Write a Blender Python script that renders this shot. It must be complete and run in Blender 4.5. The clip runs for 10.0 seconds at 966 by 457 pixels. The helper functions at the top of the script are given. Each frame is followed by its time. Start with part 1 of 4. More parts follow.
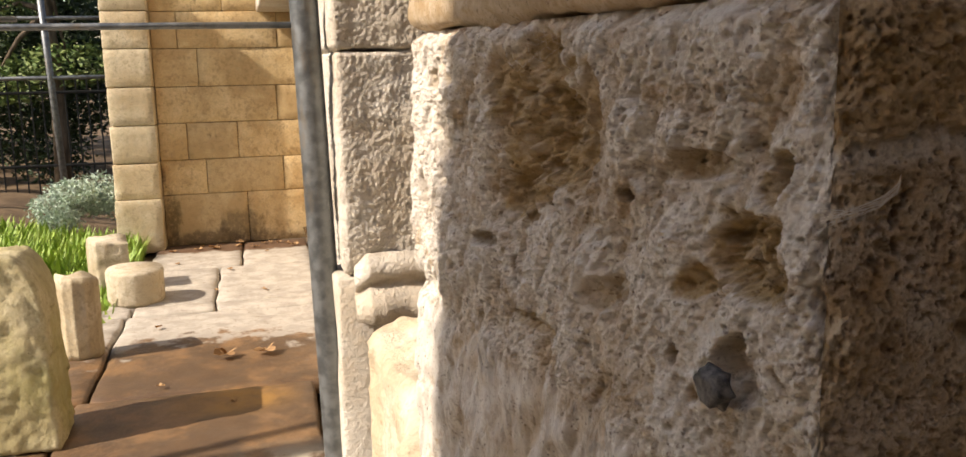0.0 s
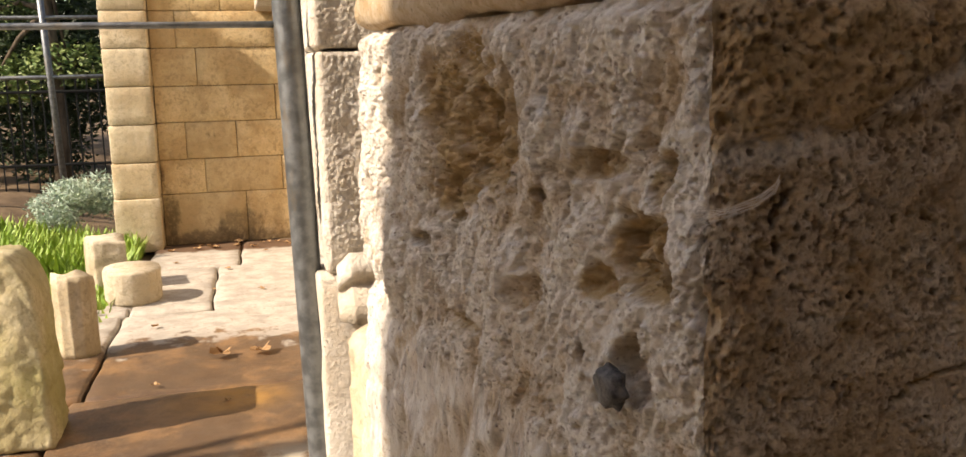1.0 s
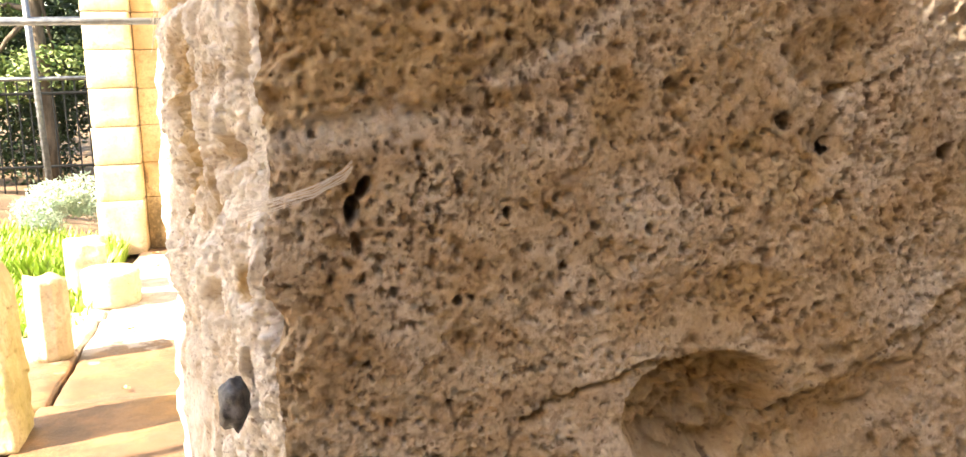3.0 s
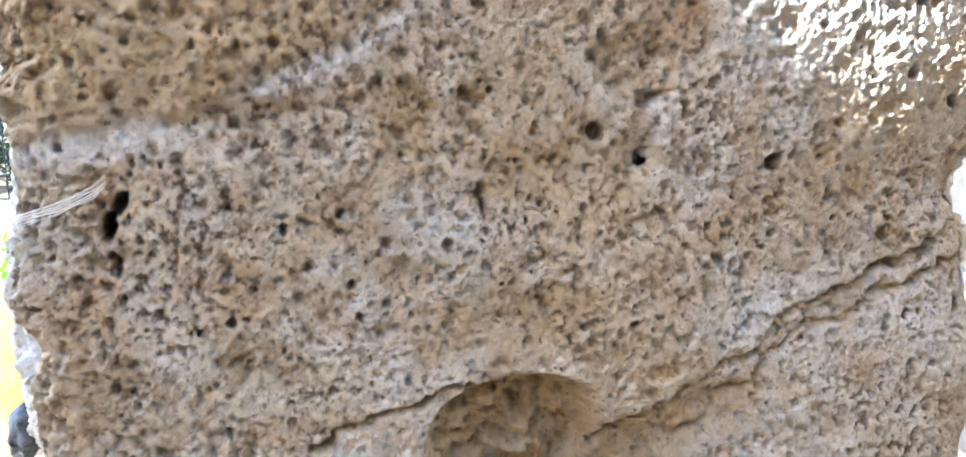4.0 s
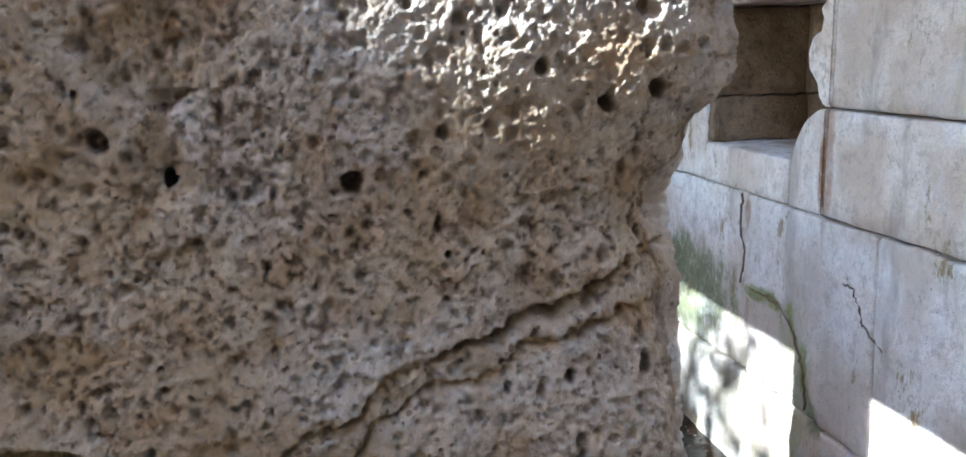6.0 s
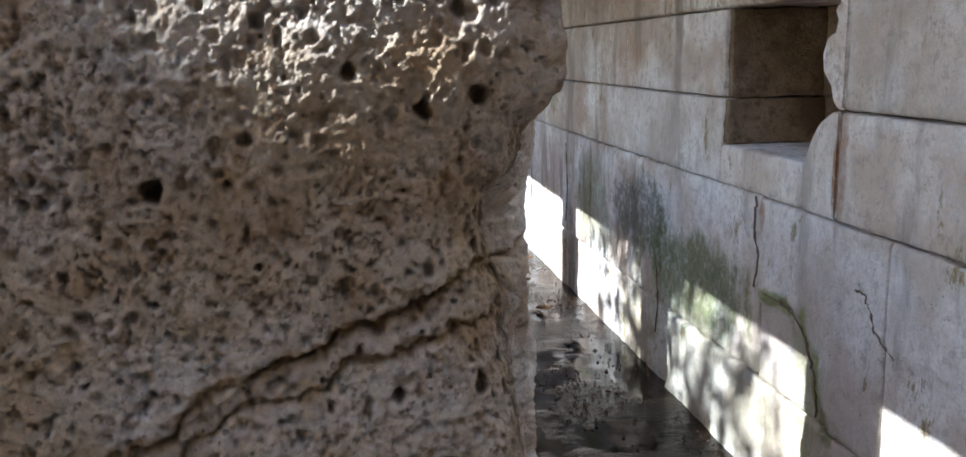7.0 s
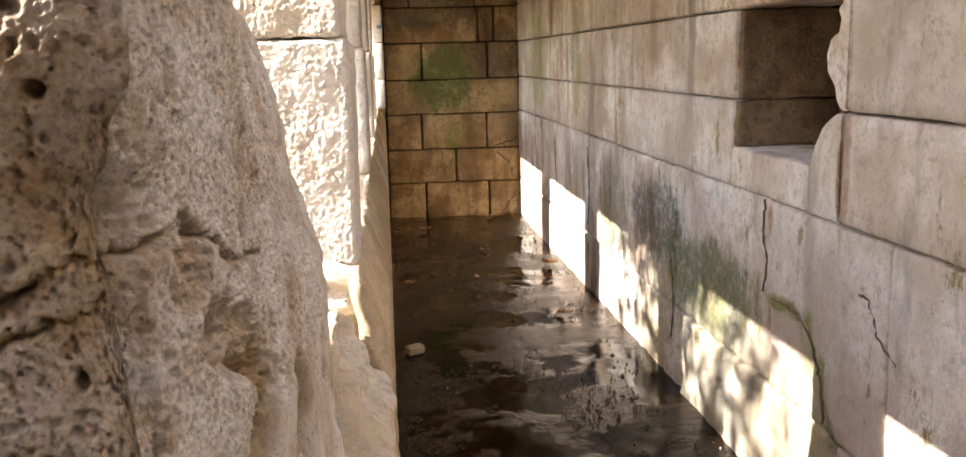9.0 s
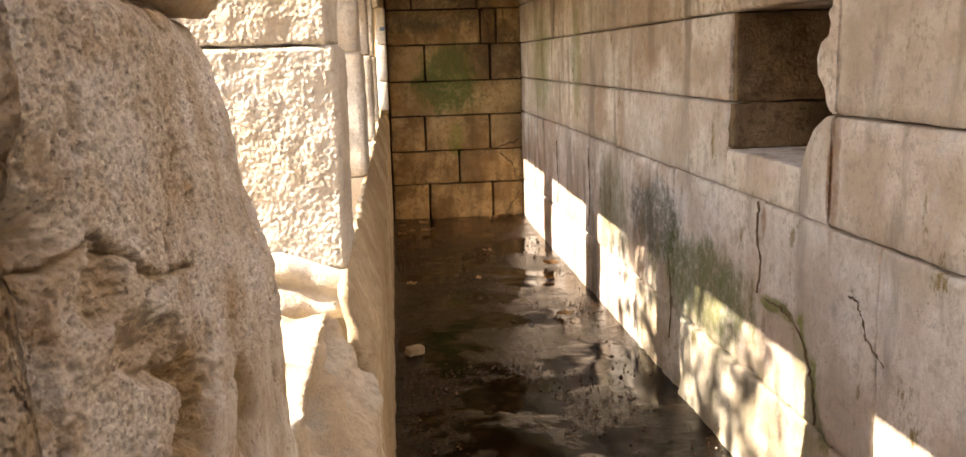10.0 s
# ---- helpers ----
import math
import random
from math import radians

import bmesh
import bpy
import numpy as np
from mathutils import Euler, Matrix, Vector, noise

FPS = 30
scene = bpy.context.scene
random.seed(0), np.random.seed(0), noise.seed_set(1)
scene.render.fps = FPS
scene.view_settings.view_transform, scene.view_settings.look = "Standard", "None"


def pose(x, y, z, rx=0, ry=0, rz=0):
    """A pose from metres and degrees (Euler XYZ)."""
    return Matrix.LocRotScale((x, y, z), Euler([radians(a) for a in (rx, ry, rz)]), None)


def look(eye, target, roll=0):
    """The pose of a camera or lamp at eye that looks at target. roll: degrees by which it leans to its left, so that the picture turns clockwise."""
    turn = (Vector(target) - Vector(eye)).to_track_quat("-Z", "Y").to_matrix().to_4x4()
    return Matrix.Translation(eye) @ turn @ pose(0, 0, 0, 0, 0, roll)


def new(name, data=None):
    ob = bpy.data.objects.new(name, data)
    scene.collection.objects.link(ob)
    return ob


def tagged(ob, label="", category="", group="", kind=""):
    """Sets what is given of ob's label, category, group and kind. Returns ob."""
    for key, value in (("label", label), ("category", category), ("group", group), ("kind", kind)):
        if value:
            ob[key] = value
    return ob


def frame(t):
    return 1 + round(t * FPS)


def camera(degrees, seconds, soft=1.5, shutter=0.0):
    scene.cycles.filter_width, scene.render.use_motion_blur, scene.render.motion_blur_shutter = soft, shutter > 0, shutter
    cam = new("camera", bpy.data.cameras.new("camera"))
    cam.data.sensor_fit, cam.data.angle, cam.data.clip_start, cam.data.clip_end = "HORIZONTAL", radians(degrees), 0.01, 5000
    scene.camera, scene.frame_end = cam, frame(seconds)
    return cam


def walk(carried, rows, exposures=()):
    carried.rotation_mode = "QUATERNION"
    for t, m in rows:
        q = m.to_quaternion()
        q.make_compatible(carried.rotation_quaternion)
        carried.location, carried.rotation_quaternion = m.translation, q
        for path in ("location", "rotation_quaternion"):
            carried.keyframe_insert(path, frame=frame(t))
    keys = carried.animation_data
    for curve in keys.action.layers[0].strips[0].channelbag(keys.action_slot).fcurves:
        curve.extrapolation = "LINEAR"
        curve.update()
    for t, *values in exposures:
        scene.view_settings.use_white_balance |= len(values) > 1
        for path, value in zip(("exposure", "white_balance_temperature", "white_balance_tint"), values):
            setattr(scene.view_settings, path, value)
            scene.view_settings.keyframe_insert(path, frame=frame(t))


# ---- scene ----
cam = camera(55.8, 10.0)
PATH = [
    (0, (0.437, 0.307, 1.628), (0.93, 2.212, 1.267), -1.1),
    (0.5, (0.459, 0.299, 1.628), (0.947, 2.205, 1.266), -1.1),
    (1, (0.483, 0.296, 1.627), (0.969, 2.202, 1.265), -1.1),
    (1.5, (0.514, 0.301, 1.623), (1.008, 2.205, 1.261), -1.0),
    (2, (0.557, 0.306, 1.619), (1.052, 2.21, 1.257), -0.9),
    (2.5, (0.602, 0.304, 1.615), (1.091, 2.209, 1.253), -1.0),
    (4, (0.721, 0.303, 1.612), (1.187, 2.217, 1.266), -1.4),
    (4.5, (0.76, 0.307, 1.615), (1.208, 2.222, 1.252), -1.3),
    (5, (0.804, 0.32, 1.616), (1.24, 2.237, 1.245), -1.4),
    (5.5, (0.854, 0.336, 1.611), (1.243, 2.262, 1.234), -1.4),
    (7, (0.954, 0.348, 1.611), (1.242, 2.29, 1.233), -1.0),
    (7.5, (0.99, 0.349, 1.611), (1.251, 2.296, 1.237), -1.2),
    (8, (1.025, 0.356, 1.606), (1.26, 2.307, 1.234), -1.4),
    (8.5, (1.053, 0.353, 1.603), (1.27, 2.307, 1.235), -1.4),
    (9, (1.085, 0.336, 1.605), (1.285, 2.291, 1.238), -1.5),
    (9.5, (1.115, 0.315, 1.609), (1.303, 2.272, 1.243), -1.6),
    (10, (1.129, 0.306, 1.616), (1.312, 2.264, 1.25), -1.7),
]
EXPOSURES = [(0, 0.5, 7700, 16), (1.0, 0.7, 8100, 17), (1.5, 1.1, 8900, 17), (2.5, 2.2, 9300, 19), (4.0, 3.8, 5050, 3), (5.0, 3.75, 5000, 4), (5.7, 3.05, 4900, 5),
             (6.8, 1.85, 5250, 9), (7.5, 1.9, 5250, 9), (8.0, 2.1, 5450, 10), (8.5, 2.35, 6200, 14), (9.0, 2.35, 6900, 17), (10.0, 2.2, 7900, 18)]
walk(cam, [(t, look(eye, target, roll)) for t, eye, target, roll in PATH], EXPOSURES)

# ---- world and sun ----
SUN_EL, SUN_AZ = radians(40), math.atan2(-0.18, -1.0)      # the sun stands over -x and a little -y
to_sun = Vector((math.cos(SUN_EL) * math.cos(SUN_AZ), math.cos(SUN_EL) * math.sin(SUN_AZ), math.sin(SUN_EL)))
world = bpy.data.worlds.new("world")
scene.world = world
world.use_nodes = True
wn = world.node_tree
sky = wn.nodes.new("ShaderNodeTexSky")
sky.sky_type, sky.sun_disc = 'NISHITA', False
sky.sun_elevation, sky.sun_rotation = SUN_EL, math.pi / 2 - SUN_AZ
wn.links.new(sky.outputs[0], wn.nodes["Background"].inputs[0])
wn.nodes["Background"].inputs[1].default_value = 0.14
sun = new("sun", bpy.data.lights.new("sun", 'SUN'))
sun.data.energy, sun.data.angle, sun.data.color = 5.0, radians(0.5), (1.0, 0.97, 0.92)
sun.matrix_world = look(to_sun * 20, (0, 0, 0))


# ---- materials ----
class Nodes:
    """A short hand for node materials in world space."""

    def __init__(self, name):
        self.m = bpy.data.materials.new(name)
        self.m.use_nodes = True
        self.t = self.m.node_tree
        self.b = self.t.nodes["Principled BSDF"]
        self.pos = self.t.nodes.new("ShaderNodeNewGeometry").outputs["Position"]

    def put(self, sock, v):
        if hasattr(v, "is_output"):
            self.t.links.new(v, sock)
        else:
            sock.default_value = v

    def noise(self, scale, detail=6, rough=0.55, distort=0.0, stretch=None):
        n = self.t.nodes.new("ShaderNodeTexNoise")
        src = self.pos
        if stretch:
            k = self.t.nodes.new("ShaderNodeVectorMath")
            k.operation = 'MULTIPLY'
            self.put(k.inputs[0], src)
            k.inputs[1].default_value = stretch
            src = k.outputs[0]
        self.put(n.inputs["Vector"], src)
        n.inputs["Scale"].default_value, n.inputs["Detail"].default_value = scale, detail
        n.inputs["Roughness"].default_value, n.inputs["Distortion"].default_value = rough, distort
        return n.outputs["Fac"]

    def cells(self, scale, feature='F1', rand=1.0):
        n = self.t.nodes.new("ShaderNodeTexVoronoi")
        n.feature = feature
        self.put(n.inputs["Vector"], self.pos)
        n.inputs["Scale"].default_value, n.inputs["Randomness"].default_value = scale, rand
        return n.outputs["Distance"]

    def ramp(self, v, lo, hi, a=0.0, b=1.0):
        n = self.t.nodes.new("ShaderNodeMapRange")
        n.interpolation_type = 'SMOOTHSTEP'
        for i, w in enumerate((v, lo, hi, a, b)):
            self.put(n.inputs[i], w)
        return n.outputs[0]

    def op(self, what, a, b=0.0):
        n = self.t.nodes.new("ShaderNodeMath")
        n.operation = what
        self.put(n.inputs[0], a), self.put(n.inputs[1], b)
        return n.outputs[0]

    def mix(self, fac, a, b, blend='MIX'):
        n = self.t.nodes.new("ShaderNodeMix")
        n.data_type, n.blend_type = 'RGBA', blend
        self.put(n.inputs[0], fac)
        for i, c in ((6, a), (7, b)):
            self.put(n.inputs[i], (*c, 1) if isinstance(c, tuple) else c)
        return n.outputs[2]

    def near(self, place, size):
        """1 at a place, falling to 0 at about size from it: for stains with a shape of their own."""
        k = self.t.nodes.new("ShaderNodeVectorMath")
        k.operation = 'SUBTRACT'
        self.put(k.inputs[0], self.pos)
        k.inputs[1].default_value = place
        d = self.t.nodes.new("ShaderNodeVectorMath")
        d.operation = 'DIVIDE'
        self.put(d.inputs[0], k.outputs[0])
        d.inputs[1].default_value = size
        e = self.t.nodes.new("ShaderNodeVectorMath")
        e.operation = 'LENGTH'
        self.put(e.inputs[0], d.outputs[0])
        return self.ramp(e.outputs["Value"], 0.2, 1.0, 1.0, 0.0)

    def rand(self):
        return self.t.nodes.new("ShaderNodeObjectInfo").outputs["Random"]

    def attr(self, name):
        n = self.t.nodes.new("ShaderNodeAttribute")
        n.attribute_name = name
        return n.outputs["Fac"]

    def bump(self, height, strength=0.5, distance=0.01, under=None):
        n = self.t.nodes.new("ShaderNodeBump")
        n.inputs["Strength"].default_value, n.inputs["Distance"].default_value = strength, distance
        self.put(n.inputs["Height"], height)
        if under is not None:
            self.t.links.new(under, n.inputs["Normal"])
        return n.outputs[0]

    def done(self, color, rough=0.9, normal=None, metal=0.0):
        self.put(self.b.inputs["Base Color"], (*color, 1) if isinstance(color, tuple) else color)
        self.put(self.b.inputs["Roughness"], rough)
        self.b.inputs["Metallic"].default_value = metal
        self.b.inputs["Specular IOR Level"].default_value = 0.35
        if normal is not None:
            self.t.links.new(normal, self.b.inputs["Normal"])
        return self.m


def stone(name, pale, mid, stain, rough_scale=1.0, moss=(), streak=0.35, grain=0.006):
    """Weathered limestone: clouded colour, stains, pores, grain; moss where places are given."""
    n = Nodes(name)
    cloud, mottle, fine = n.noise(2.2, 5), n.noise(11, 6, 0.6), n.noise(70 * rough_scale, 5, 0.65)
    run = n.noise(5, 6, 0.6, stretch=(1, 1, 0.22))
    c = n.mix(n.ramp(mottle, 0.35, 0.68), mid, pale)
    c = n.mix(n.op('MULTIPLY', n.ramp(cloud, 0.42, 0.58), 0.85), c, stain)
    c = n.mix(n.ramp(n.noise(26, 7, 0.70), 0.50, 0.62, 0.0, 0.6), c, tuple(0.6 * v for v in stain))
    c = n.mix(n.ramp(n.noise(6.5, 8, 0.7), 0.54, 0.70, 0.0, 0.55), c, tuple(min(0.82, 1.18 * v) for v in pale))
    c = n.mix(n.op('MULTIPLY', n.ramp(run, 0.50, 0.66), streak), c, tuple(0.5 * v for v in stain))
    pore = n.ramp(n.cells(95 * rough_scale), 0.08, 0.3)
    c = n.mix(n.ramp(fine, 0.38, 0.6, 0.28, 0.0), c, tuple(0.45 * v for v in mid))
    c = n.mix(n.ramp(n.rand(), 0, 1, 0.0, 0.45), c, tuple(0.62 * v for v in mid), 'MIX')
    c = n.mix(n.op('MULTIPLY', n.ramp(n.cells(38), 0.05, 0.16, 1.0, 0.0), n.ramp(n.noise(7, 5, 0.6), 0.5, 0.6, 0, 0.8)), c, tuple(0.3 * v for v in stain))
    moss_grain = n.ramp(n.noise(30, 9, 0.75), 0.34, 0.54, 0.45, 1.0)
    for place, size, amount, green in moss:
        edge = n.op('ADD', n.near(place, size), n.op('MULTIPLY', n.op('SUBTRACT', n.noise(8, 10, 0.76, stretch=(1, 1, 0.5)), 0.5), 2.6))
        c = n.mix(n.op('MULTIPLY', n.ramp(edge, 0.22, 0.85, 0.0, amount), moss_grain), c, green)
    b = n.bump(n.noise(16, 6, 0.6), 0.35, 0.02)
    b = n.bump(fine, 0.75, grain, b)
    b = n.bump(n.noise(240, 4, 0.7), 0.5, grain * 0.4, b)
    b = n.bump(pore, 0.45, grain * 0.7, b)
    return n.done(c, n.ramp(mottle, 0.3, 0.7, 0.95, 0.8), b)


GREEN, DARKGREEN, SOOT = (0.17, 0.20, 0.035), (0.075, 0.10, 0.02), (0.05, 0.055, 0.03)
ochre_stone = stone("ochre limestone", (0.72, 0.55, 0.31), (0.64, 0.465, 0.245), (0.50, 0.33, 0.15), streak=0.25, grain=0.004, moss=[
    ((-0.30, 9.5, 0.15), (0.16, 0.6, 0.45), 0.8, (0.10, 0.075, 0.035)), ((0.35, 9.5, 0.05), (0.30, 0.6, 0.30), 0.7, (0.14, 0.10, 0.05)), ((0.10, 9.5, -0.05), (1.2, 0.6, 0.14), 0.7, (0.11, 0.075, 0.04)), ((-0.36, 9.5, 0.62), (0.06, 0.6, 0.16), 0.8, (0.12, 0.08, 0.045))])
anta_stone = stone("cream limestone", (0.76, 0.66, 0.47), (0.68, 0.57, 0.38), (0.54, 0.41, 0.24), streak=0.2, grain=0.008)
# the wide brown entry at z 2.1 makes the top courses darker
end_stone = stone("mossy limestone", (0.60, 0.42, 0.21), (0.46, 0.295, 0.125), (0.19, 0.105, 0.04), streak=0.6, moss=[
    ((1.68, 9.5, 1.42), (0.55, 0.6, 0.60), 0.88, DARKGREEN), ((2.2, 9.5, 1.65), (0.5, 0.6, 0.5), 0.7, (0.09, 0.055, 0.03)), ((1.6, 9.5, 2.1), (0.9, 0.6, 0.35), 0.7, (0.06, 0.045, 0.03)), ((1.75, 9.5, 0.80), (0.14, 0.5, 0.35), 0.6, GREEN),
    ((1.3, 9.5, 1.95), (0.5, 0.5, 0.12), 0.5, SOOT)])
pale_stone = stone("pale limestone", (0.84, 0.79, 0.71), (0.70, 0.615, 0.52), (0.44, 0.32, 0.215), streak=0.9, moss=[
    ((2.43, 4.85, 0.78), (0.4, 0.75, 0.36), 0.78, SOOT), ((2.43, 4.1, 0.62), (0.4, 0.95, 0.36), 0.78, DARKGREEN),
    ((2.43, 5.7, 0.70), (0.4, 0.6, 0.5), 0.55, DARKGREEN), ((2.43, 3.05, 0.50), (0.4, 0.22, 0.4), 0.4, GREEN),
    ((2.43, 4.2, 0.2), (0.4, 1.9, 0.6), 0.28, (0.24, 0.26, 0.10)), ((2.43, 6.8, 1.6), (0.4, 0.25, 0.6), 0.5, GREEN),
    ((2.43, 8.3, 1.6), (0.4, 0.8, 0.7), 0.5, GREEN), ((2.43, 6.3, 0.3), (0.4, 0.16, 0.9), 0.5, SOOT), ((2.43, 6.0, 1.3), (0.4, 0.3, 0.3), 0.4, (0.30, 0.16, 0.08)),
    ((2.43, 3.30, 0.725), (0.4, 0.20, 0.055), 0.8, GREEN), ((2.43, 3.08, 0.69), (0.4, 0.06, 0.10), 0.8, GREEN), ((2.43, 2.99, 0.56), (0.4, 0.06, 0.16), 0.8, GREEN), ((2.43, 2.93, 0.42), (0.4, 0.08, 0.12), 0.7, DARKGREEN),
    ((2.43, 3.43, 1.02), (0.4, 0.07, 0.12), 0.8, (0.24, 0.12, 0.055)), ((2.43, 5.05, 0.98), (0.4, 0.25, 0.12), 0.6, (0.34, 0.22, 0.13)), ((2.43, 5.5, 1.3), (0.4, 0.14, 0.5), 0.5, (0.28, 0.17, 0.08)), ((2.43, 7.3, 1.6), (0.4, 0.12, 0.6), 0.5, (0.20, 0.15, 0.05)), ((2.43, 2.93, 1.2), (0.4, 0.03, 0.22), 0.9, (0.20, 0.09, 0.035)),
    ((2.43, 2.9, 1.25), (0.4, 0.06, 0.4), 0.6, (0.22, 0.11, 0.05)), ((2.43, 5.0, 1.5), (0.4, 0.5, 0.3), 0.35, (0.34, 0.20, 0.10))])
# rough brown stone for the niche inside, recess shade added to its colour
niche_shade_stone = stone("rough brown limestone", (0.34, 0.24, 0.14), (0.25, 0.17, 0.095), (0.13, 0.08, 0.04), 1.0, grain=0.012)
pillar_stone = stone("tooled limestone", (0.84, 0.80, 0.72), (0.77, 0.71, 0.61), (0.64, 0.52, 0.37), 1.3, grain=0.010, streak=0.1)
parapet_stone = stone("worn parapet limestone", (0.72, 0.61, 0.44), (0.60, 0.47, 0.30), (0.42, 0.28, 0.15))
# paler copy of the parapet stone, with the strong sun put into its colour
sunlit_parapet_stone = stone("sunlit worn limestone", (0.82, 0.74, 0.60), (0.76, 0.66, 0.50), (0.62, 0.47, 0.29), 1.2, grain=0.010)
drum_stone = stone("fluted drum limestone", (0.74, 0.66, 0.51), (0.64, 0.54, 0.39), (0.48, 0.38, 0.23))
slab_stone = stone("lichened slab limestone", (0.62, 0.55, 0.36), (0.54, 0.46, 0.27), (0.40, 0.34, 0.16), moss=[
    ((-0.5, 4.9, 0.2), (0.4, 0.5, 0.5), 0.35, (0.30, 0.28, 0.06))])


def close_stone():
    """Porous shell limestone as seen from a hand's width: pale crust, ochre breaks, fine pores."""
    n = Nodes("porous limestone")
    fresh, crust_light = n.attr("fresh"), n.attr("crust_light")
    big, mid, fine, dust = n.noise(10, 6, 0.6), n.noise(60, 8, 0.68), n.noise(330, 8, 0.72, stretch=(1, 1, 0.7)), n.noise(800, 5, 0.75)
    c = n.mix(n.ramp(mid, 0.36, 0.66), (0.52, 0.385, 0.235), (0.67, 0.55, 0.395))
    c = n.mix(n.ramp(big, 0.47, 0.66, 0, 0.55), c, (0.46, 0.325, 0.18))
    c = n.mix(n.ramp(n.noise(38, 7, 0.65), 0.52, 0.64, 0, 0.65), c, (0.46, 0.305, 0.155))
    c = n.mix(n.op('MULTIPLY', crust_light, n.ramp(n.noise(30, 8, 0.7), 0.27, 0.54)), c, (0.84, 0.785, 0.70))
    c = n.mix(n.op('MULTIPLY', fresh, n.ramp(mid, 0.25, 0.6, 0.5, 0.95)), c, (0.47, 0.32, 0.14))
    c = n.mix(n.ramp(fine, 0.34, 0.48, 0.36, 0.0), c, (0.25, 0.145, 0.072))
    c = n.mix(n.ramp(fine, 0.58, 0.74, 0.0, 0.4), c, (0.68, 0.57, 0.44))
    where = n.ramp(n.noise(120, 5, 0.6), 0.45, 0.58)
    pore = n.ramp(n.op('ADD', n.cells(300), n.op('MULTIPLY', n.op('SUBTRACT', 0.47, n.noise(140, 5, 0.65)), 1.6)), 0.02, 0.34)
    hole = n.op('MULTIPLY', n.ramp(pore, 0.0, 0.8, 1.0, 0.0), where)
    # browns for holes and pores: the shade inside them put into the colour
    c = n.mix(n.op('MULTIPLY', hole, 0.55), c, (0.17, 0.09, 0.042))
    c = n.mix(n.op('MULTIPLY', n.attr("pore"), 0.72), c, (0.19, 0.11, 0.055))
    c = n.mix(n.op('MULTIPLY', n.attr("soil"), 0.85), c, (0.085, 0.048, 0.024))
    b = n.bump(mid, 0.4, 0.004)
    b = n.bump(fine, 0.9, 0.0024, b)
    b = n.bump(n.op('SUBTRACT', 1.0, hole), 0.7, 0.0016, b)
    b = n.bump(dust, 0.8, 0.0014, b)
    return n.done(c, 0.92, b)


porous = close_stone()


def wet_mud():
    n = Nodes("wet mud")
    a, m, f = n.noise(1.6, 5), n.noise(9, 7, 0.65), n.noise(60, 6, 0.7)
    wet = n.ramp(n.op('ADD', a, n.op('MULTIPLY', m, 0.35)), 0.54, 0.76)
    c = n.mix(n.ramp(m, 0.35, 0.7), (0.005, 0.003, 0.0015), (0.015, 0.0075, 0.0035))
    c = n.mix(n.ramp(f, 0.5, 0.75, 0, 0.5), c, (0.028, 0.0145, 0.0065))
    c = n.mix(n.near((1.5, 9.3, 0), (1.0, 1.5, 1)), c, (0.075, 0.036, 0.014))
    dry = n.ramp(wet, 0.0, 0.9, 1.0, 0.05)
    b = n.bump(n.op('MULTIPLY', n.noise(34, 7, 0.7), dry), 0.5, 0.012)
    b = n.bump(n.op('MULTIPLY', f, dry), 0.5, 0.006, b)
    m_ = n.done(c, n.ramp(wet, 0.0, 1.0, 0.20, 0.015), b)
    n.b.inputs["Specular IOR Level"].default_value = 0.36
    return m_


def wet_grit():
    n = Nodes("wet grit")
    c = n.mix(n.ramp(n.noise(90, 4, 0.6), 0.35, 0.65), (0.03, 0.017, 0.009), (0.13, 0.075, 0.04))
    return n.done(c, 0.12, n.bump(n.noise(300, 4, 0.6), 0.4, 0.002))


